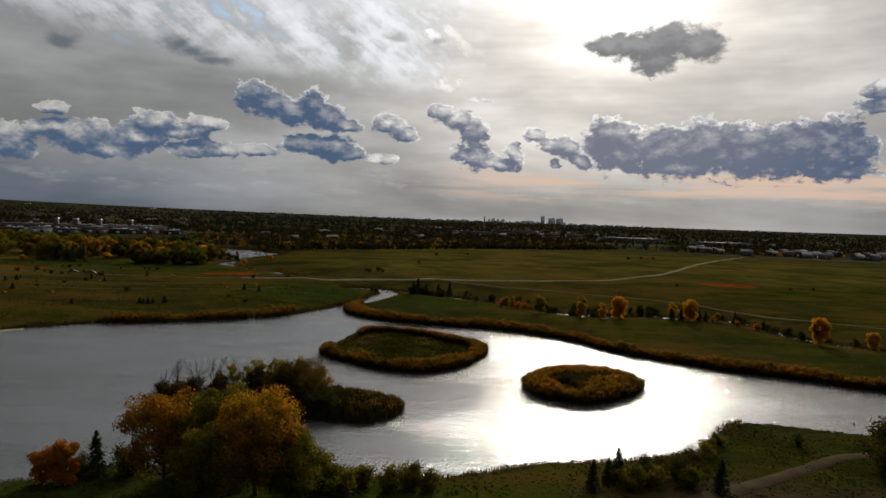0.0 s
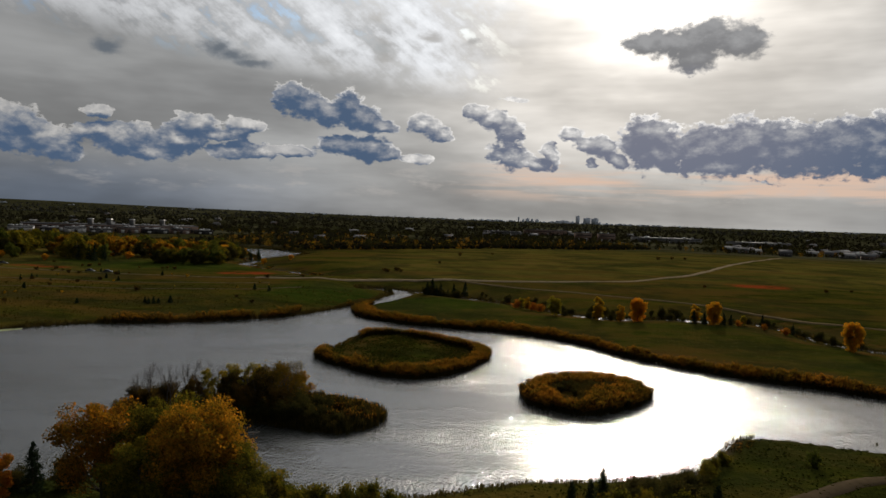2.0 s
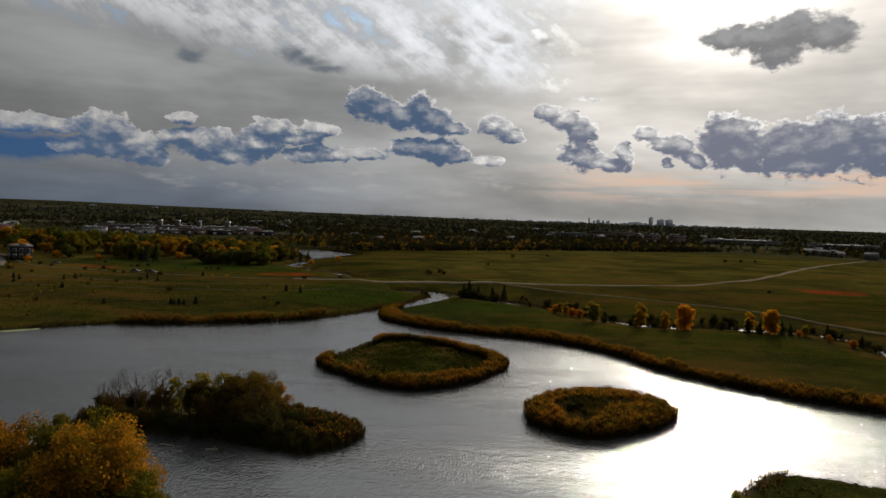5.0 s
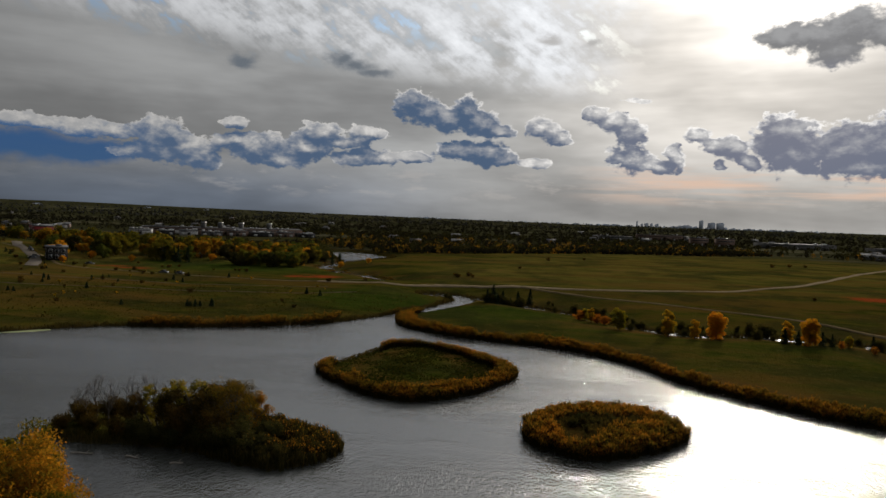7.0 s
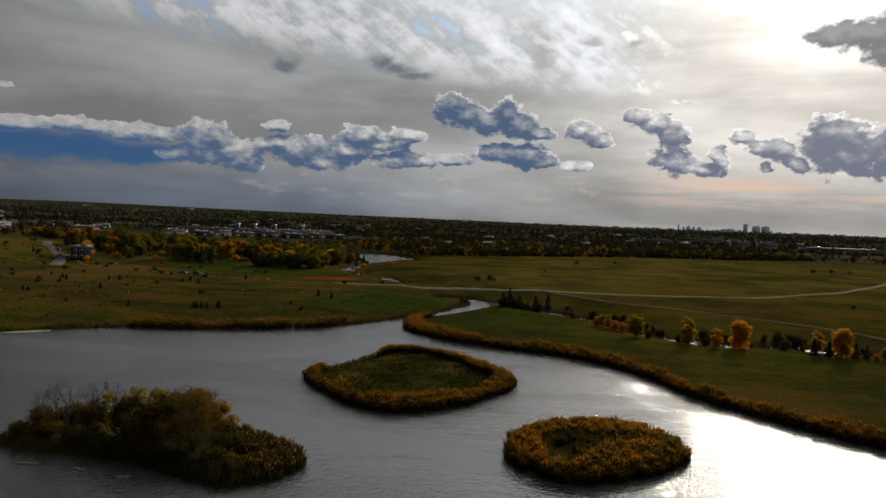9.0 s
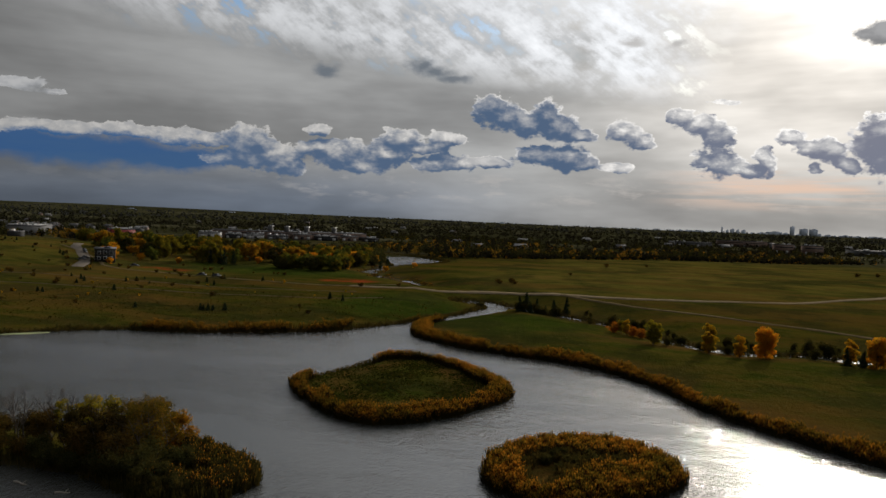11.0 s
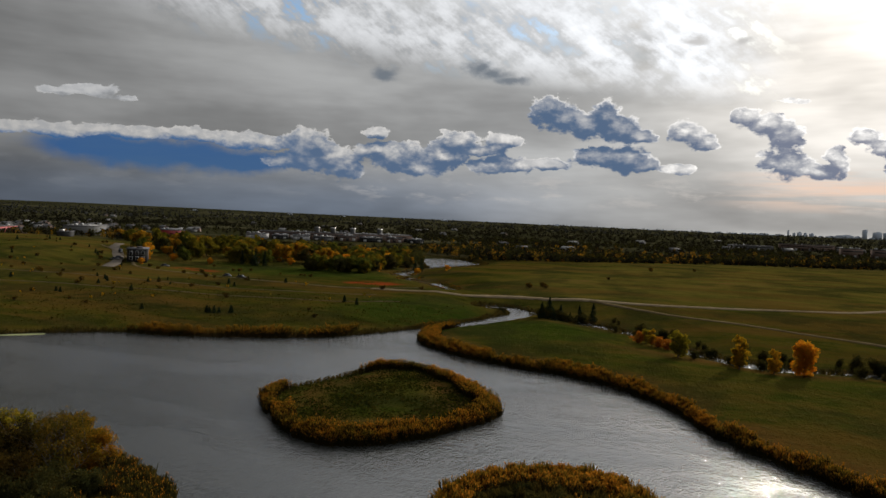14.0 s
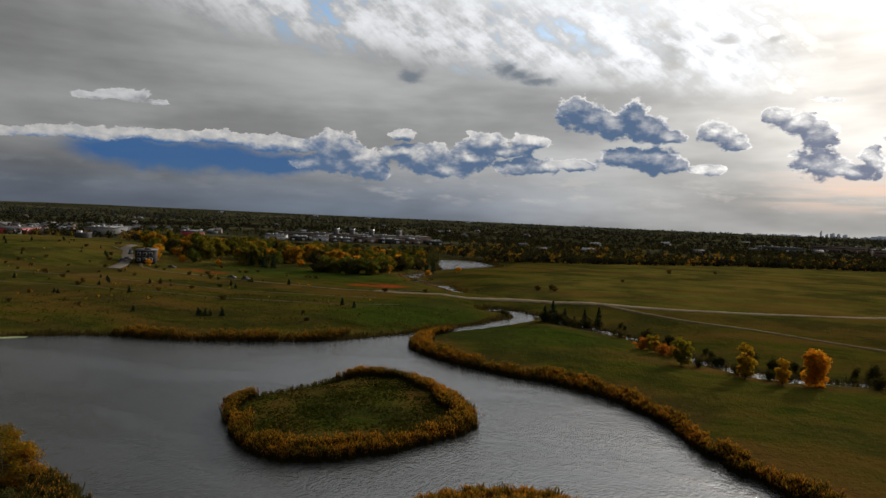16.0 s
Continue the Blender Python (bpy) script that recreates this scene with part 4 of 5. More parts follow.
plant(bush_dark, [(-40, 89, 1.0), (-33, 91, 0.9), (-46, 88.5, 0.7), (-25, 90, 0.9), (-15, 86, 0.9), (30, 93, 0.95), (33.5, 94.5, 0.9), (36.5, 97.5, 0.85), (27.5, 91.5, 0.8), (66, 99, 1.5), (69.5, 101.5, 1.75), (73, 104, 1.7), (68.5, 97, 1.5), (64.5, 96, 1.2), (72, 99, 1.6)], "dark shrubs on the near bank", seed=1)
bush_green = shrub("shrub", "light green leafy shrub on the bank", 17, 3.2, 4.0, PARK_LEAF, 4200, 0.27)
plant(bush_green, [(-14.5, 88, 1.25), (-12, 86, 1.0), (-9, 87.5, 0.9), (-6, 86.5, 0.95), (-3, 88, 1.0), (-1, 87, 0.8), (-11, 83.5, 1.1), (26, 89.5, 0.9), (29.5, 90.5, 0.9), (40.5, 103, 0.75), (43, 106.5, 0.7), (45.5, 110.5, 0.65), (34, 91, 0.8)], "light green shrubs on the near bank", seed=2)
plant(shrub("shrub", "lone low shrub on the grassy spit", 18, 2.2, 2.0, GREEN_LEAF, 1400, 0.22), on(58.5, 110))

# wooded island
plant(leaf_tree("willow_tree", "tall open willow with gold leaves", 21, 10.2, 9.2, WILLOW_LEAF, 9500, 0.25, 0.14, 80, open_crown=0.8, stems=5), [(-24, 127.5, 0.93), (-28, 130, 0.82)], "willows on the wooded island")
isle_tree = leaf_tree("thicket_tree", "brown and gold thicket tree on an island", 22, 8.5, 7.0, THICKET_LEAF, 7500, 0.3, 0.06, 50, stems=3)
plant(isle_tree, [(-27.5, 124, 0.95), (-33, 124.5, 0.9), (-24, 122, 0.7), (-40, 125.5, 0.65), (-30, 122.5, 0.7)], "thicket on the wooded island", seed=3)
plant(leaf_tree("thicket_tree", "yellowing slender tree among the thicket", 23, 9.5, 4.2, YELLOW_LEAF, 3800, 0.27, 0.12, 36, open_crown=0.5, stems=2), [(-30, 128, 1.0), (-34.5, 128, 0.95), (-37.5, 126.5, 0.85), (-32.5, 125.5, 0.9)], "thicket on the wooded island", seed=4)
plant(shrub("shrub", "ochre shrub at the foot of the thicket", 24, 3.4, 4.6, THICKET_LEAF, 3400, 0.26), [(-48, 124, 1.0), (-51, 127, 0.85), (-44.5, 121.5, 0.8), (-46, 128, 1.0), (-40, 121.5, 0.8), (-50, 121.5, 0.7)], "ochre shrubs on the wooded island", seed=5)
plant(bush_dark, [(-17, 121.5, 0.7), (-14, 120.5, 0.5), (-19.5, 120.5, 0.9), (-26, 121.5, 0.9), (-34, 121, 0.8), (-37, 122, 0.8), (-20.5, 124, 1.05), (-17.5, 126, 0.8), (-22.5, 121, 1.0), (-30, 121, 0.8)], "dark shrubs on the wooded island", seed=6, first=False)
plant(bare_tree("bare_tree", "leafless grey tree with fine twigs", 25, 8.0), [(-45, 126, 1.0), (-48.5, 127.5, 0.95), (-42, 127.5, 1.02), (-38.5, 128.5, 1.05), (-46.8, 123.5, 0.9), (-43.5, 124, 0.85), (-40.5, 126.5, 0.95), (-36, 127, 1.0), (-49.8, 125, 0.8)], "leafless trees on the wooded island", seed=7)

plant(leaf_tree("thicket_tree", "golden brown thicket tree on an island", 26, 8.5, 7.0, GOLD_LEAF, 7500, 0.3, 0.04, 50, stems=3), [(-26.5, 132, 0.9), (-23, 132, 0.72), (-31, 133.5, 0.75)], "thicket on the wooded island", seed=33)

plant(bush_dark, [(30, 148, 0.5), (33, 149, 0.55), (35.5, 148, 0.45), (28, 150, 0.5), (31.5, 152, 0.5), (36.5, 151, 0.4), (29, 145.5, 0.4), (33, 146, 0.4), (26.5, 148, 0.42), (34, 152.5, 0.42), (28.5, 153, 0.42)], "dark shrubs on the small island", seed=41, first=False)

# trees along the creek
creek_gold = leaf_tree("creek_tree", "rounded orange tree beside the creek", 31, 9.4, 5.9, ORANGE_LEAF, 9000, 0.36, 0.03, 80)
plant(creek_gold, [(65, 251, 1.0), (89.5, 247, 0.95), (115.5, 209, 1.02), (131, 207.5, 0.72)], "orange trees along the creek", seed=8)
creek_yellow = leaf_tree("creek_tree", "narrow yellow tree beside the creek", 32, 8.4, 4.5, AMBER_LEAF, 6500, 0.35, 0.03, 64)
plant(creek_yellow, [(51, 249.5, 1.0), (58.5, 248.5, 0.72), (84.5, 251, 0.8), (28, 271, 0.6)], "yellow trees along the creek", seed=9)
creek_green = leaf_tree("creek_tree", "grey green tree beside the creek", 33, 7.8, 5.2, YELLOW_LEAF, 6000, 0.35, 0.03, 60)
plant(creek_green, [(36.5, 255.5, 1.0), (26, 275, 0.6), (101, 251, 0.5)], "green trees along the creek", seed=10)
plant(shrub("shrub", "low red leaved shrub by the creek", 34, 4.2, 4.4, RED_LEAF, 2200, 0.36), [(24, 274, 0.75), (30, 270, 0.7), (32.5, 268.5, 0.68), (98, 247, 0.5), (105, 243, 0.5), (109, 236, 0.55)], "red shrubs along the creek", seed=11)
far_dark = shrub("shrub", "dark willow shrub along the creek", 35, 3.8, 5.0, DARK_LEAF, 1500, 0.42)
rng = np.random.default_rng(5)
spots = []
for k in range(70):
    i = rng.integers(14, len(CREEK) - 25)
    side = 1 if rng.random() < 0.72 else -1
    spots.append((CREEK[i][0] + rng.normal(0, 1.5), CREEK[i][1] + side * rng.uniform(4, 8), rng.uniform(0.3, 0.9)))
plant(far_dark, spots, "dark shrubs along the creek", seed=12)
plant(spruce("spruce_tree", "tall dark spruce by the channel", 36, 7.6, 4.8), [(-10.5, 304, 1.0), (-7, 306, 0.8), (-4, 307.5, 0.65), (-12.5, 301.5, 0.75), (-1.5, 311, 0.8), (3.5, 310, 0.85), (-8.5, 302, 0.6), (83, 247.5, 0.62), (87.5, 250.5, 0.55), (93, 247.5, 0.6), (96, 249, 0.5), (107, 250, 0.6), (112, 238, 0.5), (86, 245.5, 0.5)], "dark spruces near the channel", seed=13)

# meadow on the far bank: dots of young conifers and bushes
dot_spruce = spruce("young_spruce", "small planted conifer in the meadow", 41, 2.3, 1.6)
rng = np.random.default_rng(6)
spots = [(-106, 241, 0.9), (-103, 241, 1.0), (-101.5, 241.5, 0.8), (-98, 243, 1.1), (-104.5, 240.5, 0.8), (-82, 285, 1.1), (-75, 282, 1.0), (-185, 291, 0.9), (-182, 294, 1.0), (-199, 282, 1.0)]
while len(spots) < 52:
    x, y = rng.uniform(-400, -60), rng.uniform(225, 420)
    if shore(np.array([x]), np.array([y]))[0] > 9 and y < 330 + (-x - 60) * 0.25 and (rng.random() < 0.25 or x < -150):
        spots.append((x, y, rng.uniform(0.45, 1.1)))
plant(dot_spruce, spots, "planted conifers in the meadow", seed=14)
dot_bush = shrub("meadow_bush", "yellowing bush in the meadow", 42, 1.7, 2.4, THICKET_LEAF, 420, 0.36)
spots = []
while len(spots) < 120:
    x, y = rng.uniform(-420, -50), rng.uniform(222, 430)
    if shore(np.array([x]), np.array([y]))[0] > 6 and y < 340 + (-x - 60) * 0.25 and (rng.random() < 0.3 or x < -140):
        spots.append((x, y, rng.uniform(0.4, 1.2)))
spots += [(-5, 535, 1.6), (-40, 378, 1.2), (-36, 386, 1.4), (-33, 380, 1.0), (-42, 383, 1.1), (-15, 440, 0.9), (20, 560, 1.1), (120, 352, 0.8), (178, 352, 0.9), (192, 356, 0.7), (150, 560, 1.6), (165, 575, 1.4), (180, 590, 1.2)]
plant(dot_bush, spots, "bushes in the meadow", seed=15)

yellow_bush = shrub("meadow_bush", "small bright yellow bush in the meadow", 43, 1.9, 1.7, AMBER_LEAF, 420, 0.34)
spots = []
while len(spots) < 34:
    x, y = rng.uniform(-340, -80), rng.uniform(228, 345)
    if shore(np.array([x]), np.array([y]))[0] > 8 and y < 318 + (-x - 60) * 0.2:
        spots.append((x, y, rng.uniform(0.3, 0.7)))
plant(yellow_bush, spots, "yellow bushes in the meadow", seed=16)

# park beyond the meadow
park = [
    leaf_tree("park_tree", "broad yellow green park tree", 51, 10.0, 10.5, PARK_LEAF, 4200, 0.62, 0.08, 40),
    leaf_tree("park_tree", "golden park tree with full crown", 52, 9.5, 10.0, OLIVE_GOLD_LEAF, 2800, 0.75, 0.08, 40),
    leaf_tree("park_tree", "dull green park tree", 53, 10.5, 10.5, GREEN_LEAF, 2800, 0.75, 0.06, 40),
    leaf_tree("park_tree", "bright orange park tree", 54, 8.0, 8.0, ORANGE_LEAF, 2400, 0.66, 0.08, 36),
    leaf_tree("park_tree", "dark broad park tree", 55, 8.5, 11.0, DARK_LEAF, 2800, 0.75, 0.03, 40),
]
rows = [[], [], [], [], []]
rng = np.random.default_rng(7)


def stand(count, corners, mixture, least=0.6, most=1.1):
    """Scatter park trees over a four-cornered plot."""
    a, b, c, d = [np.array(p, float) for p in corners]
    for _ in range(count):
        u, v = rng.random(), rng.random()
        x, y = (a * (1 - u) + b * u) * (1 - v) + (d * (1 - u) + c * u) * v
        if shore(np.array([x]), np.array([y]))[0] > 5:
            rows[rng.choice(5, p=mixture)].append((x, y, rng.uniform(least, most) * 1.25))


stand(40, [(-272, 368), (-210, 394), (-226, 470), (-345, 425)], (0.46, 0.2, 0.2, 0.06, 0.08), 0.6, 1.2)
stand(30, [(-176, 392), (-136, 398), (-140, 416), (-180, 414)], (0.2, 0.04, 0.36, 0.0, 0.4), 0.55, 0.8)
stand(56, [(-214, 432), (-128, 424), (-158, 500), (-240, 480)], (0.3, 0.2, 0.2, 0.06, 0.24), 0.5, 1.0)
stand(40, [(-250, 500), (-175, 520), (-210, 600), (-300, 560)], (0.2, 0.14, 0.3, 0.06, 0.3), 0.6, 0.9)
stand(60, [(-400, 470), (-250, 480), (-300, 620), (-520, 560)], (0.26, 0.16, 0.3, 0.04, 0.24), 0.6, 1.0)
plant(bush_dark, [(-29.8, 312.5, 0.55), (-32, 314.5, 0.5), (-12, 303, 1.05), (-9, 304.5, 1.0), (-6, 306, 0.95), (-3, 308, 0.95), (0.5, 309.5, 0.95), (-13.5, 305, 0.8)], "dark shrubs at the channel", seed=43, first=False)
rows[3] += [(-246, 343, 0.5), (-276, 374, 0.85), (-281, 380, 0.95), (-180, 405, 0.5), (-126, 436, 0.5), (-252, 372, 0.6), (-262, 362, 0.7), (-273, 366, 0.75), (-232, 380, 0.5), (-205, 420, 0.6), (-150, 432, 0.5), (-112, 448, 0.45)]
for k, tree in enumerate(park):
    plant(tree, rows[k], "trees in the park", seed=20 + k)
plant(spruce("spruce_tree", "dark pointed spruce in the park", 56, 11.0, 5.0), [(-214, 398, 1.0), (-219, 401, 0.9), (-209, 400, 0.9), (-223, 397, 0.8), (-257, 377, 0.7), (-140, 470, 0.7), (-143, 478, 0.7), (-146, 472, 0.6), (-150, 482, 0.7)], "spruces in the park", seed=30)

# ---- reeds and grass along the water ----
def reed_bed(name, label, seed, line, count, inner, height, mat, keep=None, blade=0.13, outer=0.6):
    """Upright blades in a strip along a shore, from a little out in the water to `inner` metres inland."""
    rng = np.random.default_rng(seed)
    i = rng.integers(0, len(line), count * 2)
    p = line[i] + rng.normal(0, 1.0, (count * 2, 2)) + rng.uniform(-1, 1, (count * 2, 2)) * (inner + 1)
    s = shore(p[:, 0], p[:, 1])
    width = inner * (0.75 + 0.35 * np.sin(p[:, 0] * 0.21 + p[:, 1] * 0.13) + 0.2 * np.sin(p[:, 0] * 0.63))
    ok = (s > -outer) & (s < width)
    if keep is not None:
        ok &= keep(p[:, 0], p[:, 1])
    p, s = p[ok][:count], s[ok][:count]
    z = np.maximum(land(p[:, 0], p[:, 1]), -0.3)
    geo = Geo()
    for k in range(3):
        q = p + rng.normal(0, 0.16, p.shape)
        tall = height * (0.78 + 0.2 * np.sin(q[:, 0] * 1.9 + np.sin(q[:, 1])) * np.sin(q[:, 1] * 1.7)) * rng.uniform(0.65, 1.25, len(q))
        a = rng.uniform(0, np.pi, len(q))
        side = np.stack([np.cos(a), np.sin(a), 0 * a], 1) * (blade * rng.uniform(0.6, 1.3, len(q)))[:, None] / 2
        foot = np.column_stack([q, z - 0.05])
        top = foot + np.column_stack([rng.normal(0, 0.16, q.shape) * tall[:, None], tall])
        v = np.stack([foot - side * 0.6, foot + side * 0.6, top + side * 0.8, top - side * 0.8], 1)
        geo.add(v.reshape(-1, 3), np.arange(4 * len(q)).reshape(-1, 4))
    ob = tagged(part(name, geo, mat), label, "reeds", kind="stuff")
    tips = np.tile(np.array([0, 0, 1, 1], np.float32), geo.n // 4)
    ob.data.attributes.new("tip", "FLOAT", "POINT").data.foreach_set("value", tips)
    return ob


reed_bed("reed_bed", "golden reed belt round the larger island", 61, ISLE_A, 18000, 3.9, 2.2, REED, lambda x, y: ~((x < -23) & (y > 179) & (y < 204)))
reed_bed("bank_sedge", "short dark sedge at the back of the larger island", 72, ISLE_A, 2500, 2.2, 0.9, SEDGE, lambda x, y: (x < -21) & (y > 176))
reed_bed("reed_bed", "olive gold reeds over the small island", 62, ISLE_B, 21000, 7.0, 2.2, REED)
reed_bed("reed_bed", "low olive reeds in the small island's hollow", 74, np.vstack([(32, 148) + (ISLE_B - (32, 148)) * k for k in (0.1, 0.3, 0.5)]), 6000, 14.0, 1.7, SEDGE, lambda x, y: signed(x, y, ISLE_B) > 4)
reed_bed("reed_bed", "tawny reeds at the wooded island's tip", 63, np.vstack([ISLE_C, (-16, 123) + (ISLE_C - (-16, 123)) * 0.5]), 9000, 6.5, 1.7, SEDGE, lambda x, y: x > -25)
reed_bed("reed_bed", "scattered gold plumes on the wooded island's tip", 77, np.vstack([ISLE_C, (-16, 123) + (ISLE_C - (-16, 123)) * 0.5]), 1500, 6.5, 2.0, REED, lambda x, y: (x > -24) & (y > 121))
reed_bed("bank_sedge", "dark sedge round the wooded island", 76, ISLE_C, 2500, 2.6, 1.4, SEDGE, lambda x, y: x < -23)
EAST_LINE = smooth_line(EAST_BANK[3:])
reed_bed("reed_bed", "golden reed belt along the peninsula shore", 64, EAST_LINE, 27000, 4.2, 2.1, REED, lambda x, y: x < 150)
FAR_LINE = smooth_line(FAR_BANK)
reed_bed("reed_bed", "orange reed strip along the far bank", 65, FAR_LINE, 12000, 3.8, 2.4, REED, lambda x, y: (x > -104) & (x < -52))
reed_bed("bank_sedge", "dark sedge along the far bank", 66, FAR_LINE, 7000, 2.2, 1.1, SEDGE, lambda x, y: (x < -100) | (x > -56))
NEAR_LINE = smooth_line(NEAR_BANK)
reed_bed("bank_sedge", "dark sedge along the near bank", 67, NEAR_LINE, 8000, 2.6, 0.5, SEDGE, lambda x, y: (x < 44) | (x > 80))
reed_bed("bank_sedge", "green gold sedge at the spit", 68, NEAR_LINE, 3600, 3.0, 0.8, REED, lambda x, y: (x > 34) & (x < 56) & (y > 103))
reed_bed("bank_sedge", "dark sedge along the creek", 69, CREEK, 6000, 2.6, 0.9, SEDGE, blade=0.22)
reed_bed("bank_sedge", "rusty sedge along the brook", 70, STREAM, 2200, 3.4, 0.7, REED, blade=0.3, outer=0.0)
reed_bed("bank_sedge", "dark rim of reeds round the lagoon", 71, LAGOON, 2200, 3.0, 1.6, SEDGE, blade=0.4)


def turf(name, label, seed, lo, hi, count, tall, inside, mat):
    """Short tufts of grass scattered over a stretch of ground."""
    rng = np.random.default_rng(seed)
    p = rng.uniform(lo, hi, (count, 2))
    ok = (shore(p[:, 0], p[:, 1]) > 0.8) & inside(p[:, 0], p[:, 1])
    p = p[ok]
    z = land(p[:, 0], p[:, 1])
    n = len(p)
    a = rng.uniform(0, np.pi, n)
    h = tall * rng.uniform(0.5, 1.3, n) * (0.6 + 0.5 * np.sin(p[:, 0] * 0.37) * np.sin(p[:, 1] * 0.31) ** 2)
    side = np.stack([np.cos(a), np.sin(a), 0 * a], 1) * 0.13
    foot = np.column_stack([p, z - 0.04])
    top = foot + np.column_stack([rng.normal(0, 0.3, (n, 2)) * h[:, None], h])
    v = np.stack([foot - side, foot + side, top + side * 1.6, top - side * 1.6], 1)
    geo = Geo().add(v.reshape(-1, 3), np.arange(4 * n).reshape(-1, 4))
    return tagged(part(name, geo, mat), label, "grass", kind="stuff")


turf("meadow_grass", "rough green grass inside the island", 72, (-34, 154), (17, 210), 14000, 0.4, lambda x, y: signed(x, y, ISLE_A) > 3, GRASS)
turf("meadow_grass", "rough grass on the near bank", 73, (-60, 60), (85, 124), 14000, 0.26, lambda x, y: y > 50, GRASS)
turf("tussocks", "olive and brown tussocks on the far bank", 75, (-190, 190), (-30, 320), 8000, 0.35, lambda x, y: (y > 200 + (x + 130) * 0.3) & (y + 12 * np.sin(x * 0.2) < 300), TUSSOCK)
weed = Geo()
strip = smooth_line([(-200, 147), (-150, 171), (-124, 189), (-119, 195)])
for a, b in zip(strip[:-1], strip[1:]):
    weed.add([(a[0] - 0.5, a[1] + 1.2, 0.012), (a[0] + 1.6, a[1] - 1.6, 0.012), (b[0] + 1.6, b[1] - 1.6, 0.012), (b[0] - 0.5, b[1] + 1.2, 0.012)], [(0, 1, 2, 3)])
tagged(part("duckweed", weed, ALGAE), "pale green duckweed along the far bank", "water plants", kind="stuff")


# ---- woods, houses and the city in the distance ----
EDGE_X = [-2000, -700, -420, -345, -205, -140, -90, -33, 25, 137, 224, 330, 444, 800, 2500]
EDGE_Y = [300, 470, 500, 470, 640, 585, 615, 662, 712, 790, 900, 815, 825, 700, 300]


def wood_spots(rng, count, d0, d1, dense):
    """Places beyond the meadow, gathered in woods and rows."""
    out = []
    while len(out) < count:
        n = 4000
        d = d0 * (d1 / d0) ** rng.random(n)
        a = np.radians(rng.uniform(-74, 44, n))
        x, y = d * np.sin(a), d * np.cos(a)
        ok = y > np.interp(x, EDGE_X, EDGE_Y) + 4
        clump = np.sin(x * 0.011 + 2 * np.sin(y * 0.004)) * np.sin(y * 0.009 + 1.7 * np.sin(x * 0.005)) + 0.6 * np.sin(x * 0.037 + y * 0.021)
        ok &= clump > rng.uniform(-1.3, dense, n)
        ok &= ~((x < -270) & (x > -640) & (y > 640) & (y < 960) & (y > 640 + 0.0 * x)) | (rng.random(n) < 0.04)
        out += list(zip(x[ok], y[ok]))
    return np.array(out[:count])


def far_woods(name, label, seed, count, d0, d1, tall, size, per, mat, dense=0.5):
    rng = np.random.default_rng(seed)
    p = wood_spots(rng, count, d0, d1, dense)
    z = land(p[:, 0], p[:, 1])
    h = tall * rng.uniform(0.55, 1.25, count)
    wide = h * rng.uniform(0.34, 0.6, count)
    c = rng.normal(size=(count, per, 3))
    c /= np.linalg.norm(c, axis=2, keepdims=True)
    c *= rng.uniform(0.45, 1.0, (count, per, 1))
    c = c * np.stack([wide, wide, h * 0.46], 1)[:, None] + np.stack([p[:, 0], p[:, 1], z + h * 0.5], 1)[:, None]
    geo = Geo().leaves(rng, c.reshape(-1, 3), (size * rng.uniform(0.6, 1.3, (count, per)) * (h / tall)[:, None]).ravel(), slim=0.8)
    return tagged(part(name, geo, mat), label, "woods", kind="stuff")


far_woods("far_woods", "dull green autumn woods beyond the meadow", 81, 2200, 520, 1300, 7.0, 2.0, 22, FAR_GREEN)
far_woods("far_woods", "dark bare woods beyond the meadow", 82, 4200, 560, 1700, 7.0, 2.1, 22, FAR_DARK)
far_woods("far_woods", "yellow trees scattered through the woods", 83, 420, 520, 1000, 6.5, 1.6, 26, FAR_GOLD, 0.9)
far_woods("far_woods", "orange trees scattered through the suburbs", 84, 120, 520, 1100, 5.5, 1.4, 26, GOLD_LEAF, 0.9)
far_woods("far_woods", "dark tree belts towards the horizon", 85, 5200, 1500, 3200, 8.5, 3.6, 10, FAR_DARK, 0.3)
far_woods("far_woods", "haze tinted tree belts on the horizon", 86, 4200, 2300, 4650, 9.5, 4.2, 10, FAR_HAZE, 0.3)


def hedge(name, label, seed, pts, count, tall, size, mat, wide=9.0):
    rng = np.random.default_rng(seed)
    line = smooth_line(pts, False, 3)
    i = rng.integers(0, len(line), count)
    p = line[i] + rng.normal(0, 1, (count, 2)) * (4, wide)
    z = land(p[:, 0], p[:, 1])
    h = tall * rng.uniform(0.5, 1.2, count) * (0.8 + 0.3 * np.sin(p[:, 0] * 0.05))
    per = 30
    c = rng.normal(size=(count, per, 3))
    c /= np.linalg.norm(c, axis=2, keepdims=True)
    c *= rng.uniform(0.4, 1.0, (count, per, 1))
    c = c * np.stack([h * 0.55, h * 0.55, h * 0.48], 1)[:, None] + np.stack([p[:, 0], p[:, 1], z + h * 0.46], 1)[:, None]
    geo = Geo().leaves(rng, c.reshape(-1, 3), size * rng.uniform(0.6, 1.3, count * per), slim=0.8)
    return tagged(part(name, geo, mat), label, "woods", kind="stuff")


BELT = [(-150, 622), (-90, 628), (-33, 675), (25, 725), (137, 802), (224, 905)]
hedge("tree_belt", "dark green tree belt at the meadow's edge", 87, BELT, 330, 6.0, 1.5, FAR_DARK)
hedge("tree_belt", "green tree belt at the meadow's edge", 88, [(x, y + 16) for x, y in BELT], 240, 7.5, 1.6, FAR_GREEN)
hedge("tree_belt", "orange low bushes before the tree belt", 89, [(x, y - 5) for x, y in BELT], 60, 2.6, 0.9, GOLD_LEAF, 4.0)
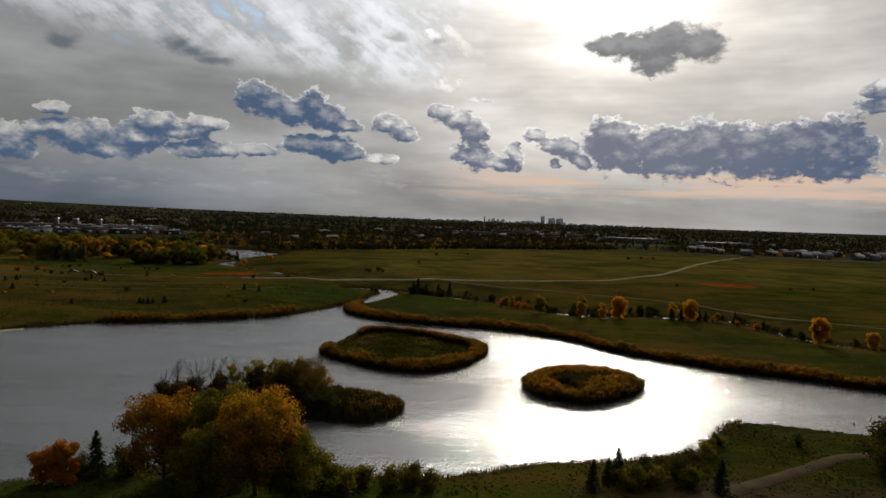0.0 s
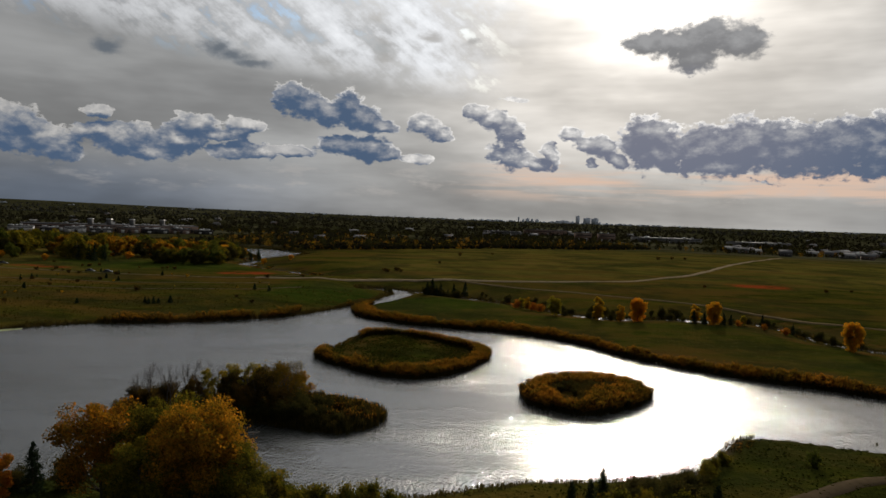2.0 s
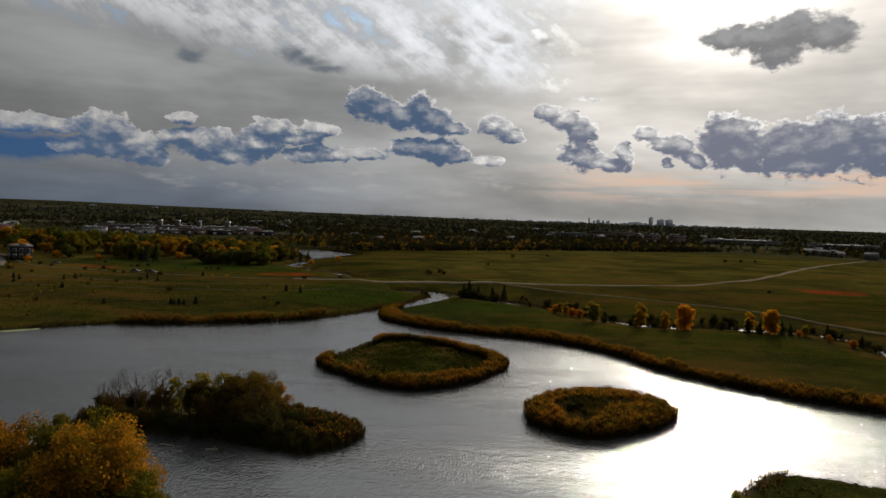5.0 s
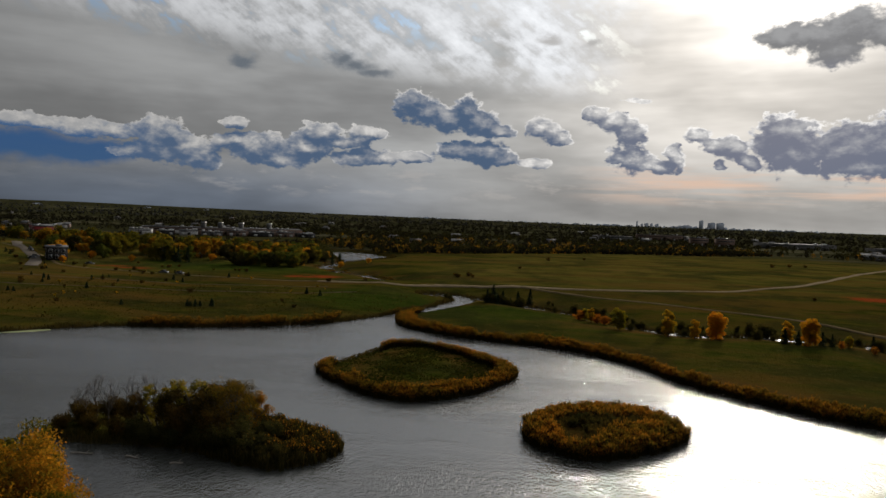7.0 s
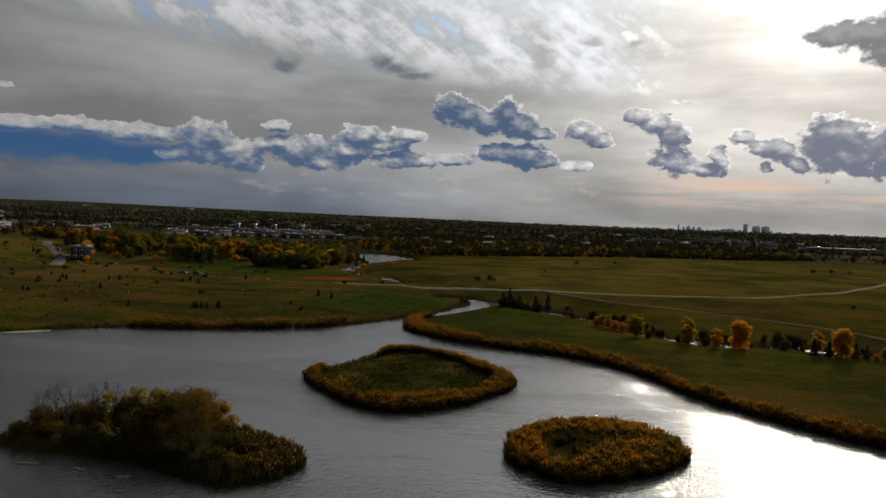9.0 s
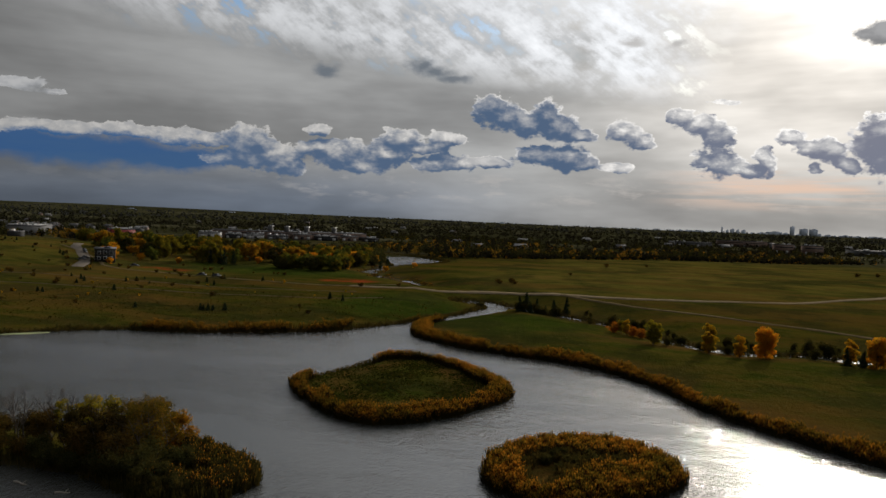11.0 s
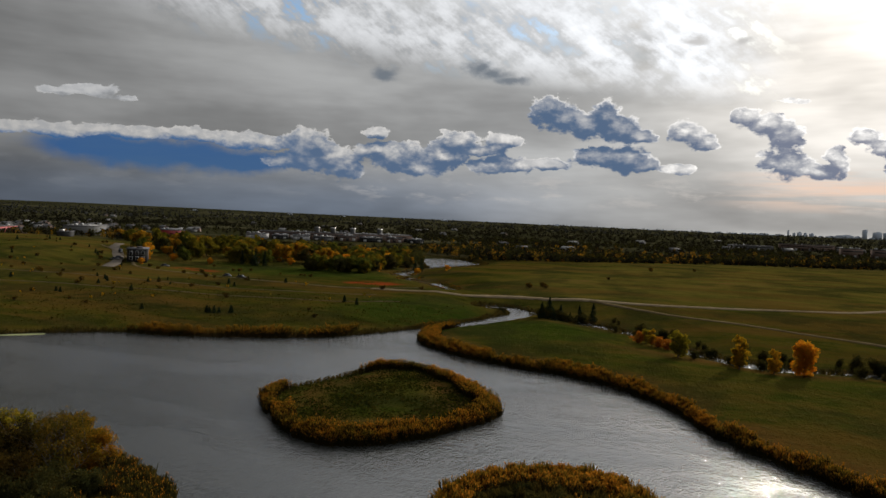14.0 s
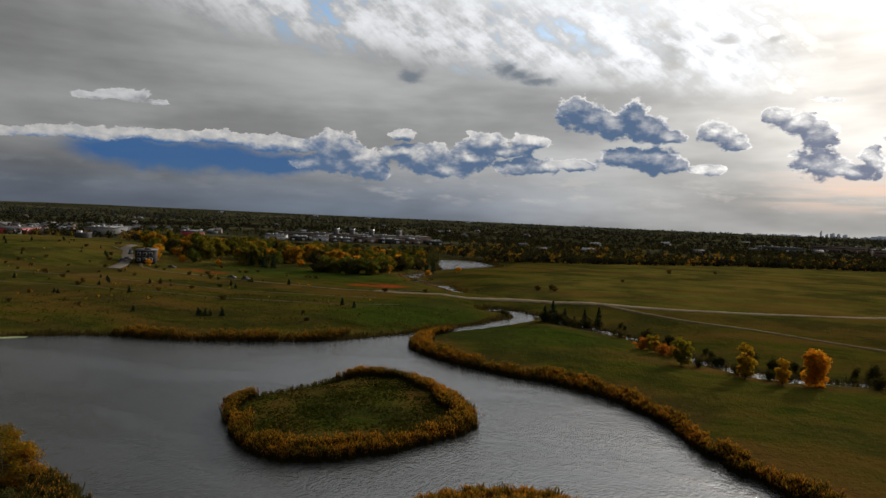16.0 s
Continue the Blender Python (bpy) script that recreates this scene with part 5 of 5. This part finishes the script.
hedge("tree_belt", "yellow brush behind the tree belt", 90, [(x, y + 45) for x, y in BELT], 130, 5.0, 1.4, FAR_GOLD, 16.0)
hedge("tree_belt", "dark trees along the lagoon", 91, [(-215, 618), (-200, 585), (-182, 548), (-170, 515), (-162, 490)], 70, 7.0, 1.5, DARK_LEAF, 5.0)


def window(parent, w, h, at, turn=0.0):
    c, s = math.cos(turn), math.sin(turn)
    ob = part("window", Geo().box(at[0], at[1], at[2], w + 0.3, 0.16, h + 0.3, turn), TRIM, parent)
    part("pane", Geo().box(at[0] + s * 0.04, at[1] - c * 0.04, at[2] + 0.15, w, 0.16, h, turn), GLASS, ob)


def apartment_house(at, turn):
    ob = thing("apartment_house", "dark two storey house with white window frames", "house", at=at, turn=turn)
    part("wall", Geo().box(0, 0, -1, 17, 10, 7.4), WALL_DARK, ob)
    part("roof", Geo().box(0, 0, 6.4, 18, 11, 0.5).box(3, 1, 6.9, 3, 3, 0.9), ROOF_GREY, ob)
    for k in range(2):
        for i in range(5):
            window(ob, 1.5, 1.6, (-6.4 + i * 3.2, -5.02, 0.8 + k * 3.0))
        for i in range(3):
            window(ob, 1.4, 1.6, (8.52, -3 + i * 3, 0.8 + k * 3.0), math.pi / 2)
    part("door", Geo().box(0.2, -5.05, 0, 1.3, 0.14, 2.2), TRIM, ob)


def hall(name, label, at, turn, sx, sy, h, wall_mat, roof_mat, doors=6, vents=5, seed=0):
    """A flat-roofed hall with parapet, loading doors, a strip of windows and roof vents."""
    rng = np.random.default_rng(seed)
    ob = thing(name, label, "building", at=at, turn=turn)
    part("wall", Geo().box(0, 0, -2, sx, sy, h + 2), wall_mat, ob)
    part("roof", Geo().box(0, 0, h, sx - 0.8, sy - 0.8, 0.25), roof_mat, ob)
    rim = Geo()
    for dx, dy, a, b in ((0, sy / 2, sx + 0.4, 0.5), (0, -sy / 2, sx + 0.4, 0.5), (sx / 2, 0, 0.5, sy - 0.5), (-sx / 2, 0, 0.5, sy - 0.5)):
        rim.box(dx, dy, h - 0.3, a, b, 1.0)
    part("parapet", rim, ROOF_GREY, ob)
    for i in range(doors):
        part("loading_door", Geo().box(-sx / 2 + (i + 0.5) * sx / doors, -sy / 2 - 0.04, 0.2, min(4.0, sx / doors * 0.5), 0.12, min(4.0, h * 0.55)), WALL_DARK if i % 2 else TRIM, ob)
    part("window_strip", Geo().box(0, -sy / 2 - 0.03, h * 0.68, sx * 0.92, 0.1, h * 0.12), GLASS, ob)
    for i in range(vents):
        part("roof_vent", Geo().box(rng.uniform(-0.44, 0.44) * sx, rng.uniform(-0.4, 0.4) * sy, h + 0.2, rng.uniform(2, 5), rng.uniform(2, 4), rng.uniform(1, 2.4)), METAL, ob)
    return ob


def stack(at, h):
    ob = thing("vent_stack", "squat pale vent stack on a hall roof", "stack", "stacks on the works", at=at)
    part("shaft", Geo().box(0, 0, -2.0, 5.0, 5.0, h + 2.0), WALL_PALE, ob)
    part("cap", Geo().box(0, 0, h + 0.01, 5.8, 5.8, 1.0), METAL, ob)


def house(name, label, seed, sx, sy, h, wall_mat, roof_mat):
    ob = thing(name, label, "house")
    part("wall", Geo().box(0, 0, -1, sx, sy, h + 1), wall_mat, ob)
    part("roof", Geo().gable(0, 0, h, sx, sy, sy * 0.32), roof_mat, ob)
    for s in (-1, 1):
        gab = Geo().add([(s * sx / 2, -sy / 2, h - 0.1), (s * sx / 2, sy / 2, h - 0.1), (s * sx / 2, 0, h + sy * 0.3), (s * (sx / 2 - 0.2), -sy / 2, h - 0.1), (s * (sx / 2 - 0.2), sy / 2, h - 0.1), (s * (sx / 2 - 0.2), 0, h + sy * 0.3)], [(0, 1, 4, 3), (1, 2, 5, 4), (2, 0, 3, 5)], [(0, 1, 2), (3, 5, 4)])
        part("gable_wall", gab, wall_mat, ob)
    for i in range(3):
        window(ob, 1.4, 1.3, (-sx * 0.3 + i * sx * 0.3, -sy / 2 - 0.02, 1.0))
    part("chimney", Geo().box(sx * 0.25, 0.6, h, 0.8, 0.8, sy * 0.32 + 0.9), WALL_BRICK, ob)
    return ob


def floating_log(x, y, turn, size):
    ob = thing("floating_log", "pale drift log floating by the island", "log", "drift logs", at=(x, y, 0.03), turn=turn)
    part("trunk", Geo().tube([(-size, 0, 0), (-size * 0.3, 0.12, 0.03), (size * 0.4, -0.05, 0.02), (size, 0.1, 0.06)], [0.16, 0.15, 0.12, 0.07], 7), LOG, ob, smooth=True)
    part("branch_stub", Geo().tube([(size * 0.3, -0.05, 0.02), (size * 0.5, 0.5, 0.35)], [0.06, 0.03], 5), LOG, ob)


for x, y, turn, size in ((-40.5, 114.8, 12, 1.6), (-33.0, 115.6, -8, 1.2), (-26, 115.5, 20, 0.9)):
    floating_log(x, y, turn, size)
apartment_house((-258, 352, ground_at(-258, 352)), -46)
z = ground_at(-500, 800)
hall("factory_hall", "long brown works hall with roof plant", (-457, 865, z), 33, 200, 44, 8.2, WALL_BRICK, ROOF_GREY, 12, 16, 2)
WORKS = [
    (0.02, 30, 6.0, WALL_WHITE, ROOF_WHITE, "white works hall with pale roof"),
    (0.16, 24, 4.6, WALL_DARK, ROOF_WHITE, "low dark works shed with pale roof"),
    (0.29, 26, 5.6, WALL_WHITE, ROOF_GREY, "white works hall with grey roof"),
    (0.43, 30, 4.2, WALL_PALE, ROOF_WHITE, "low grey works hall"),
    (0.58, 28, 6.4, WALL_BRICK, ROOF_GREY, "brown brick works hall"),
    (0.73, 32, 4.8, WALL_DARK, ROOF_WHITE, "dark works hall with pale roof"),
    (0.88, 26, 5.4, WALL_BRICK, ROOF_WHITE, "brown works hall with pale roof"),
    (1.02, 24, 4.0, WALL_DARK, ROOF_GREY, "low dark works shed"),
]
for k, (f, wide, tall, wall_mat, roof_mat, label) in enumerate(WORKS):
    hall("works_hall", label, (-518 + 168 * f, 770 + 110 * f, z), 33 + 3 * (k % 3 - 1), wide - 5, 22 + 4 * (k % 3), tall, wall_mat, roof_mat, 3, 5, 20 + k)
for x, y in ((-478, 850), (-458, 858), (-436, 872), (-406, 893)):
    stack((x, y, z + 8.2), 6.5)
hall("warehouse", "long white warehouse with dark bands", (-641, 627, ground_at(-641, 627)), -48, 92, 30, 10.0, WALL_PALE, ROOF_WHITE, 9, 6, 6)
hall("warehouse", "long red clad warehouse", (-600, 715, ground_at(-600, 715)), -42, 74, 26, 7.5, WALL_RED, ROOF_GREY, 6, 4, 7)
hall("warehouse", "red clad shed among trees", (-700, 560, ground_at(-700, 560)), -52, 70, 24, 6.5, WALL_RED, ROOF_GREY, 5, 3, 8)
hall("shed", "low shed with pale roof at the hill", (-470, 470, ground_at(-470, 470)), -50, 18, 9, 3.6, WALL_DARK, ROOF_WHITE, 2, 1, 9)
hall("store", "wide store with white roof in the suburbs", (340, 1250, ground_at(340, 1250)), 15, 110, 50, 8.0, WALL_PALE, ROOF_WHITE, 6, 6, 10)
hall("store", "low store with white roof in the suburbs", (470, 1180, ground_at(470, 1180)), 20, 90, 40, 7.0, WALL_PALE, ROOF_WHITE, 6, 4, 11)
hall("store", "white roofed store far off", (60, 1350, ground_at(60, 1350)), 5, 60, 30, 8.0, WALL_PALE, ROOF_WHITE, 4, 3, 12)
hall("office_block", "long brown office block above the trees", (150, 1500, ground_at(150, 1500)), 0, 90, 22, 11.0, WALL_BRICK, ROOF_GREY, 8, 4, 13)
hall("office_block", "red brick apartment block", (185, 1190, ground_at(185, 1190)), 8, 26, 16, 13.0, WALL_BRICK, ROOF_GREY, 4, 2, 14)
hall("office_block", "red brick apartment block", (222, 1180, ground_at(222, 1180)), 8, 26, 16, 13.0, WALL_BRICK, ROOF_GREY, 4, 2, 15)

rng = np.random.default_rng(9)
homes = [
    house("house", "pale suburban house with grey roof", 1, 13, 9, 4.2, WALL_PALE, ROOF_GREY),
    house("house", "brown suburban house with dark roof", 2, 14, 9, 4.0, WALL_BRICK, ROOF_GREY),
    house("house", "low bungalow with a white roof", 3, 15, 10, 3.4, WALL_PALE, ROOF_WHITE),
]
spots = [(k, *p) for k in (0, 1, 2) for p in wood_spots(rng, 20, 760, 2300, 2.0)]
spots += [(rng.integers(0, 3), rng.uniform(330, 620), rng.uniform(830, 960)) for _ in range(36)]
spots += [(rng.integers(0, 3), rng.uniform(-980, -700), rng.uniform(640, 900)) for _ in range(40)]
used = set()
for k, x, y in spots:
    m = pose(x, y, ground_at(x, y), 0, 0, rng.uniform(-30, 30))
    if k in used:
        ob = copy_thing(homes[k], m)
    else:
        homes[k].matrix_world = m
        ob = homes[k]
        used.add(k)
    tagged(ob, group="suburban houses")

# city towers on the horizon: degrees to the right, width, height
SKYLINE = [(2.90, 10, 51), (3.28, 16, 29), (3.63, 25, 37), (4.01, 16, 33), (4.42, 25, 31), (4.98, 16, 14), (5.60, 37, 16), (6.53, 86, 27), (7.29, 29, 21), (7.72, 25, 74), (8.47, 45, 58), (9.10, 45, 58), (9.46, 25, 21), (10.04, 33, 16), (10.45, 21, 12), (11.06, 53, 16), (11.87, 41, 14), (12.76, 41, 12), (0.38, 21, 16), (0.69, 16, 14), (1.16, 25, 16), (1.44, 41, 10), (-0.68, 21, 10), (-3.34, 25, 12), (-7.04, 16, 8)]
rng = np.random.default_rng(12)
LOW_ROWS = [(az, rng.uniform(14, 50), rng.uniform(4, 11)) for az in list(rng.uniform(-2, 15, 40)) + list(rng.uniform(-50, 32, 26))]
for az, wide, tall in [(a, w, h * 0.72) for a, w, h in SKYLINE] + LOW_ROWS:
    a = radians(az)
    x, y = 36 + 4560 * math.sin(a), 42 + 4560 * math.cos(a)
    ob = thing("tower_block", "haze tinted blue grey city tower on the horizon", "tower", "city skyline", at=(x, y, ground_at(x, y) - 4), turn=-az)
    part("shaft", Geo().box(0, 0, -14, wide, 24, tall + 14), TOWER_HAZE, ob)
    part("roof_plant", Geo().box(wide * 0.1, 0, tall + 0.02, wide * 0.45, 12, 3.5), TOWER_HAZE, ob)


def parked_car(at, turn):
    ob = thing("parked_car", "dark parked car on the driveway", "car", "parked cars", at=at, turn=turn)
    side = [(-2.2, 0.35), (2.15, 0.35), (2.2, 0.62), (1.95, 0.8), (1.1, 0.95), (-1.6, 0.98), (-2.15, 0.9), (-2.22, 0.6)]
    n = len(side)
    v = [(x, s * (0.9 - 0.12 * (z > 0.75)), z) for s in (-1, 1) for x, z in side]
    part("body", Geo().add(v, [(i, (i + 1) % n, n + (i + 1) % n, n + i) for i in range(n)] + [(0, 7, 6, 1), (1, 6, 5, 2), (2, 5, 4, 3), (8, 9, 14, 15), (9, 10, 13, 14), (10, 11, 12, 13)]), CAR_PAINT, ob)
    part("cabin", Geo().add([(-1.5, -0.85, 0.95), (1.1, -0.85, 0.95), (1.1, 0.85, 0.95), (-1.5, 0.85, 0.95), (-1.1, -0.7, 1.5), (0.5, -0.7, 1.5), (0.5, 0.7, 1.5), (-1.1, 0.7, 1.5)], [(4, 5, 6, 7), (0, 1, 5, 4), (1, 2, 6, 5), (2, 3, 7, 6), (3, 0, 4, 7), (0, 3, 2, 1)]), GLASS, ob)
    ang = np.linspace(0, 2 * np.pi, 13)[:-1]
    for i in (-1, 1):
        for j in (-1, 1):
            part("wheel", Geo().tube([(i * 1.4, j * 0.72, 0.33), (i * 1.4, j * 0.95, 0.33)], [0.33, 0.33], 12), RUBBER, ob)


for x, y, turn in ((-262, 340, 40), (-266, 346, 40), (-285, 364, 130), (-292, 370, 130), (-180, 335, 5), (-171, 334.5, 0), (-232, 346, 20)):
    parked_car((x, y, ground_at(x, y) + 0.22), turn)
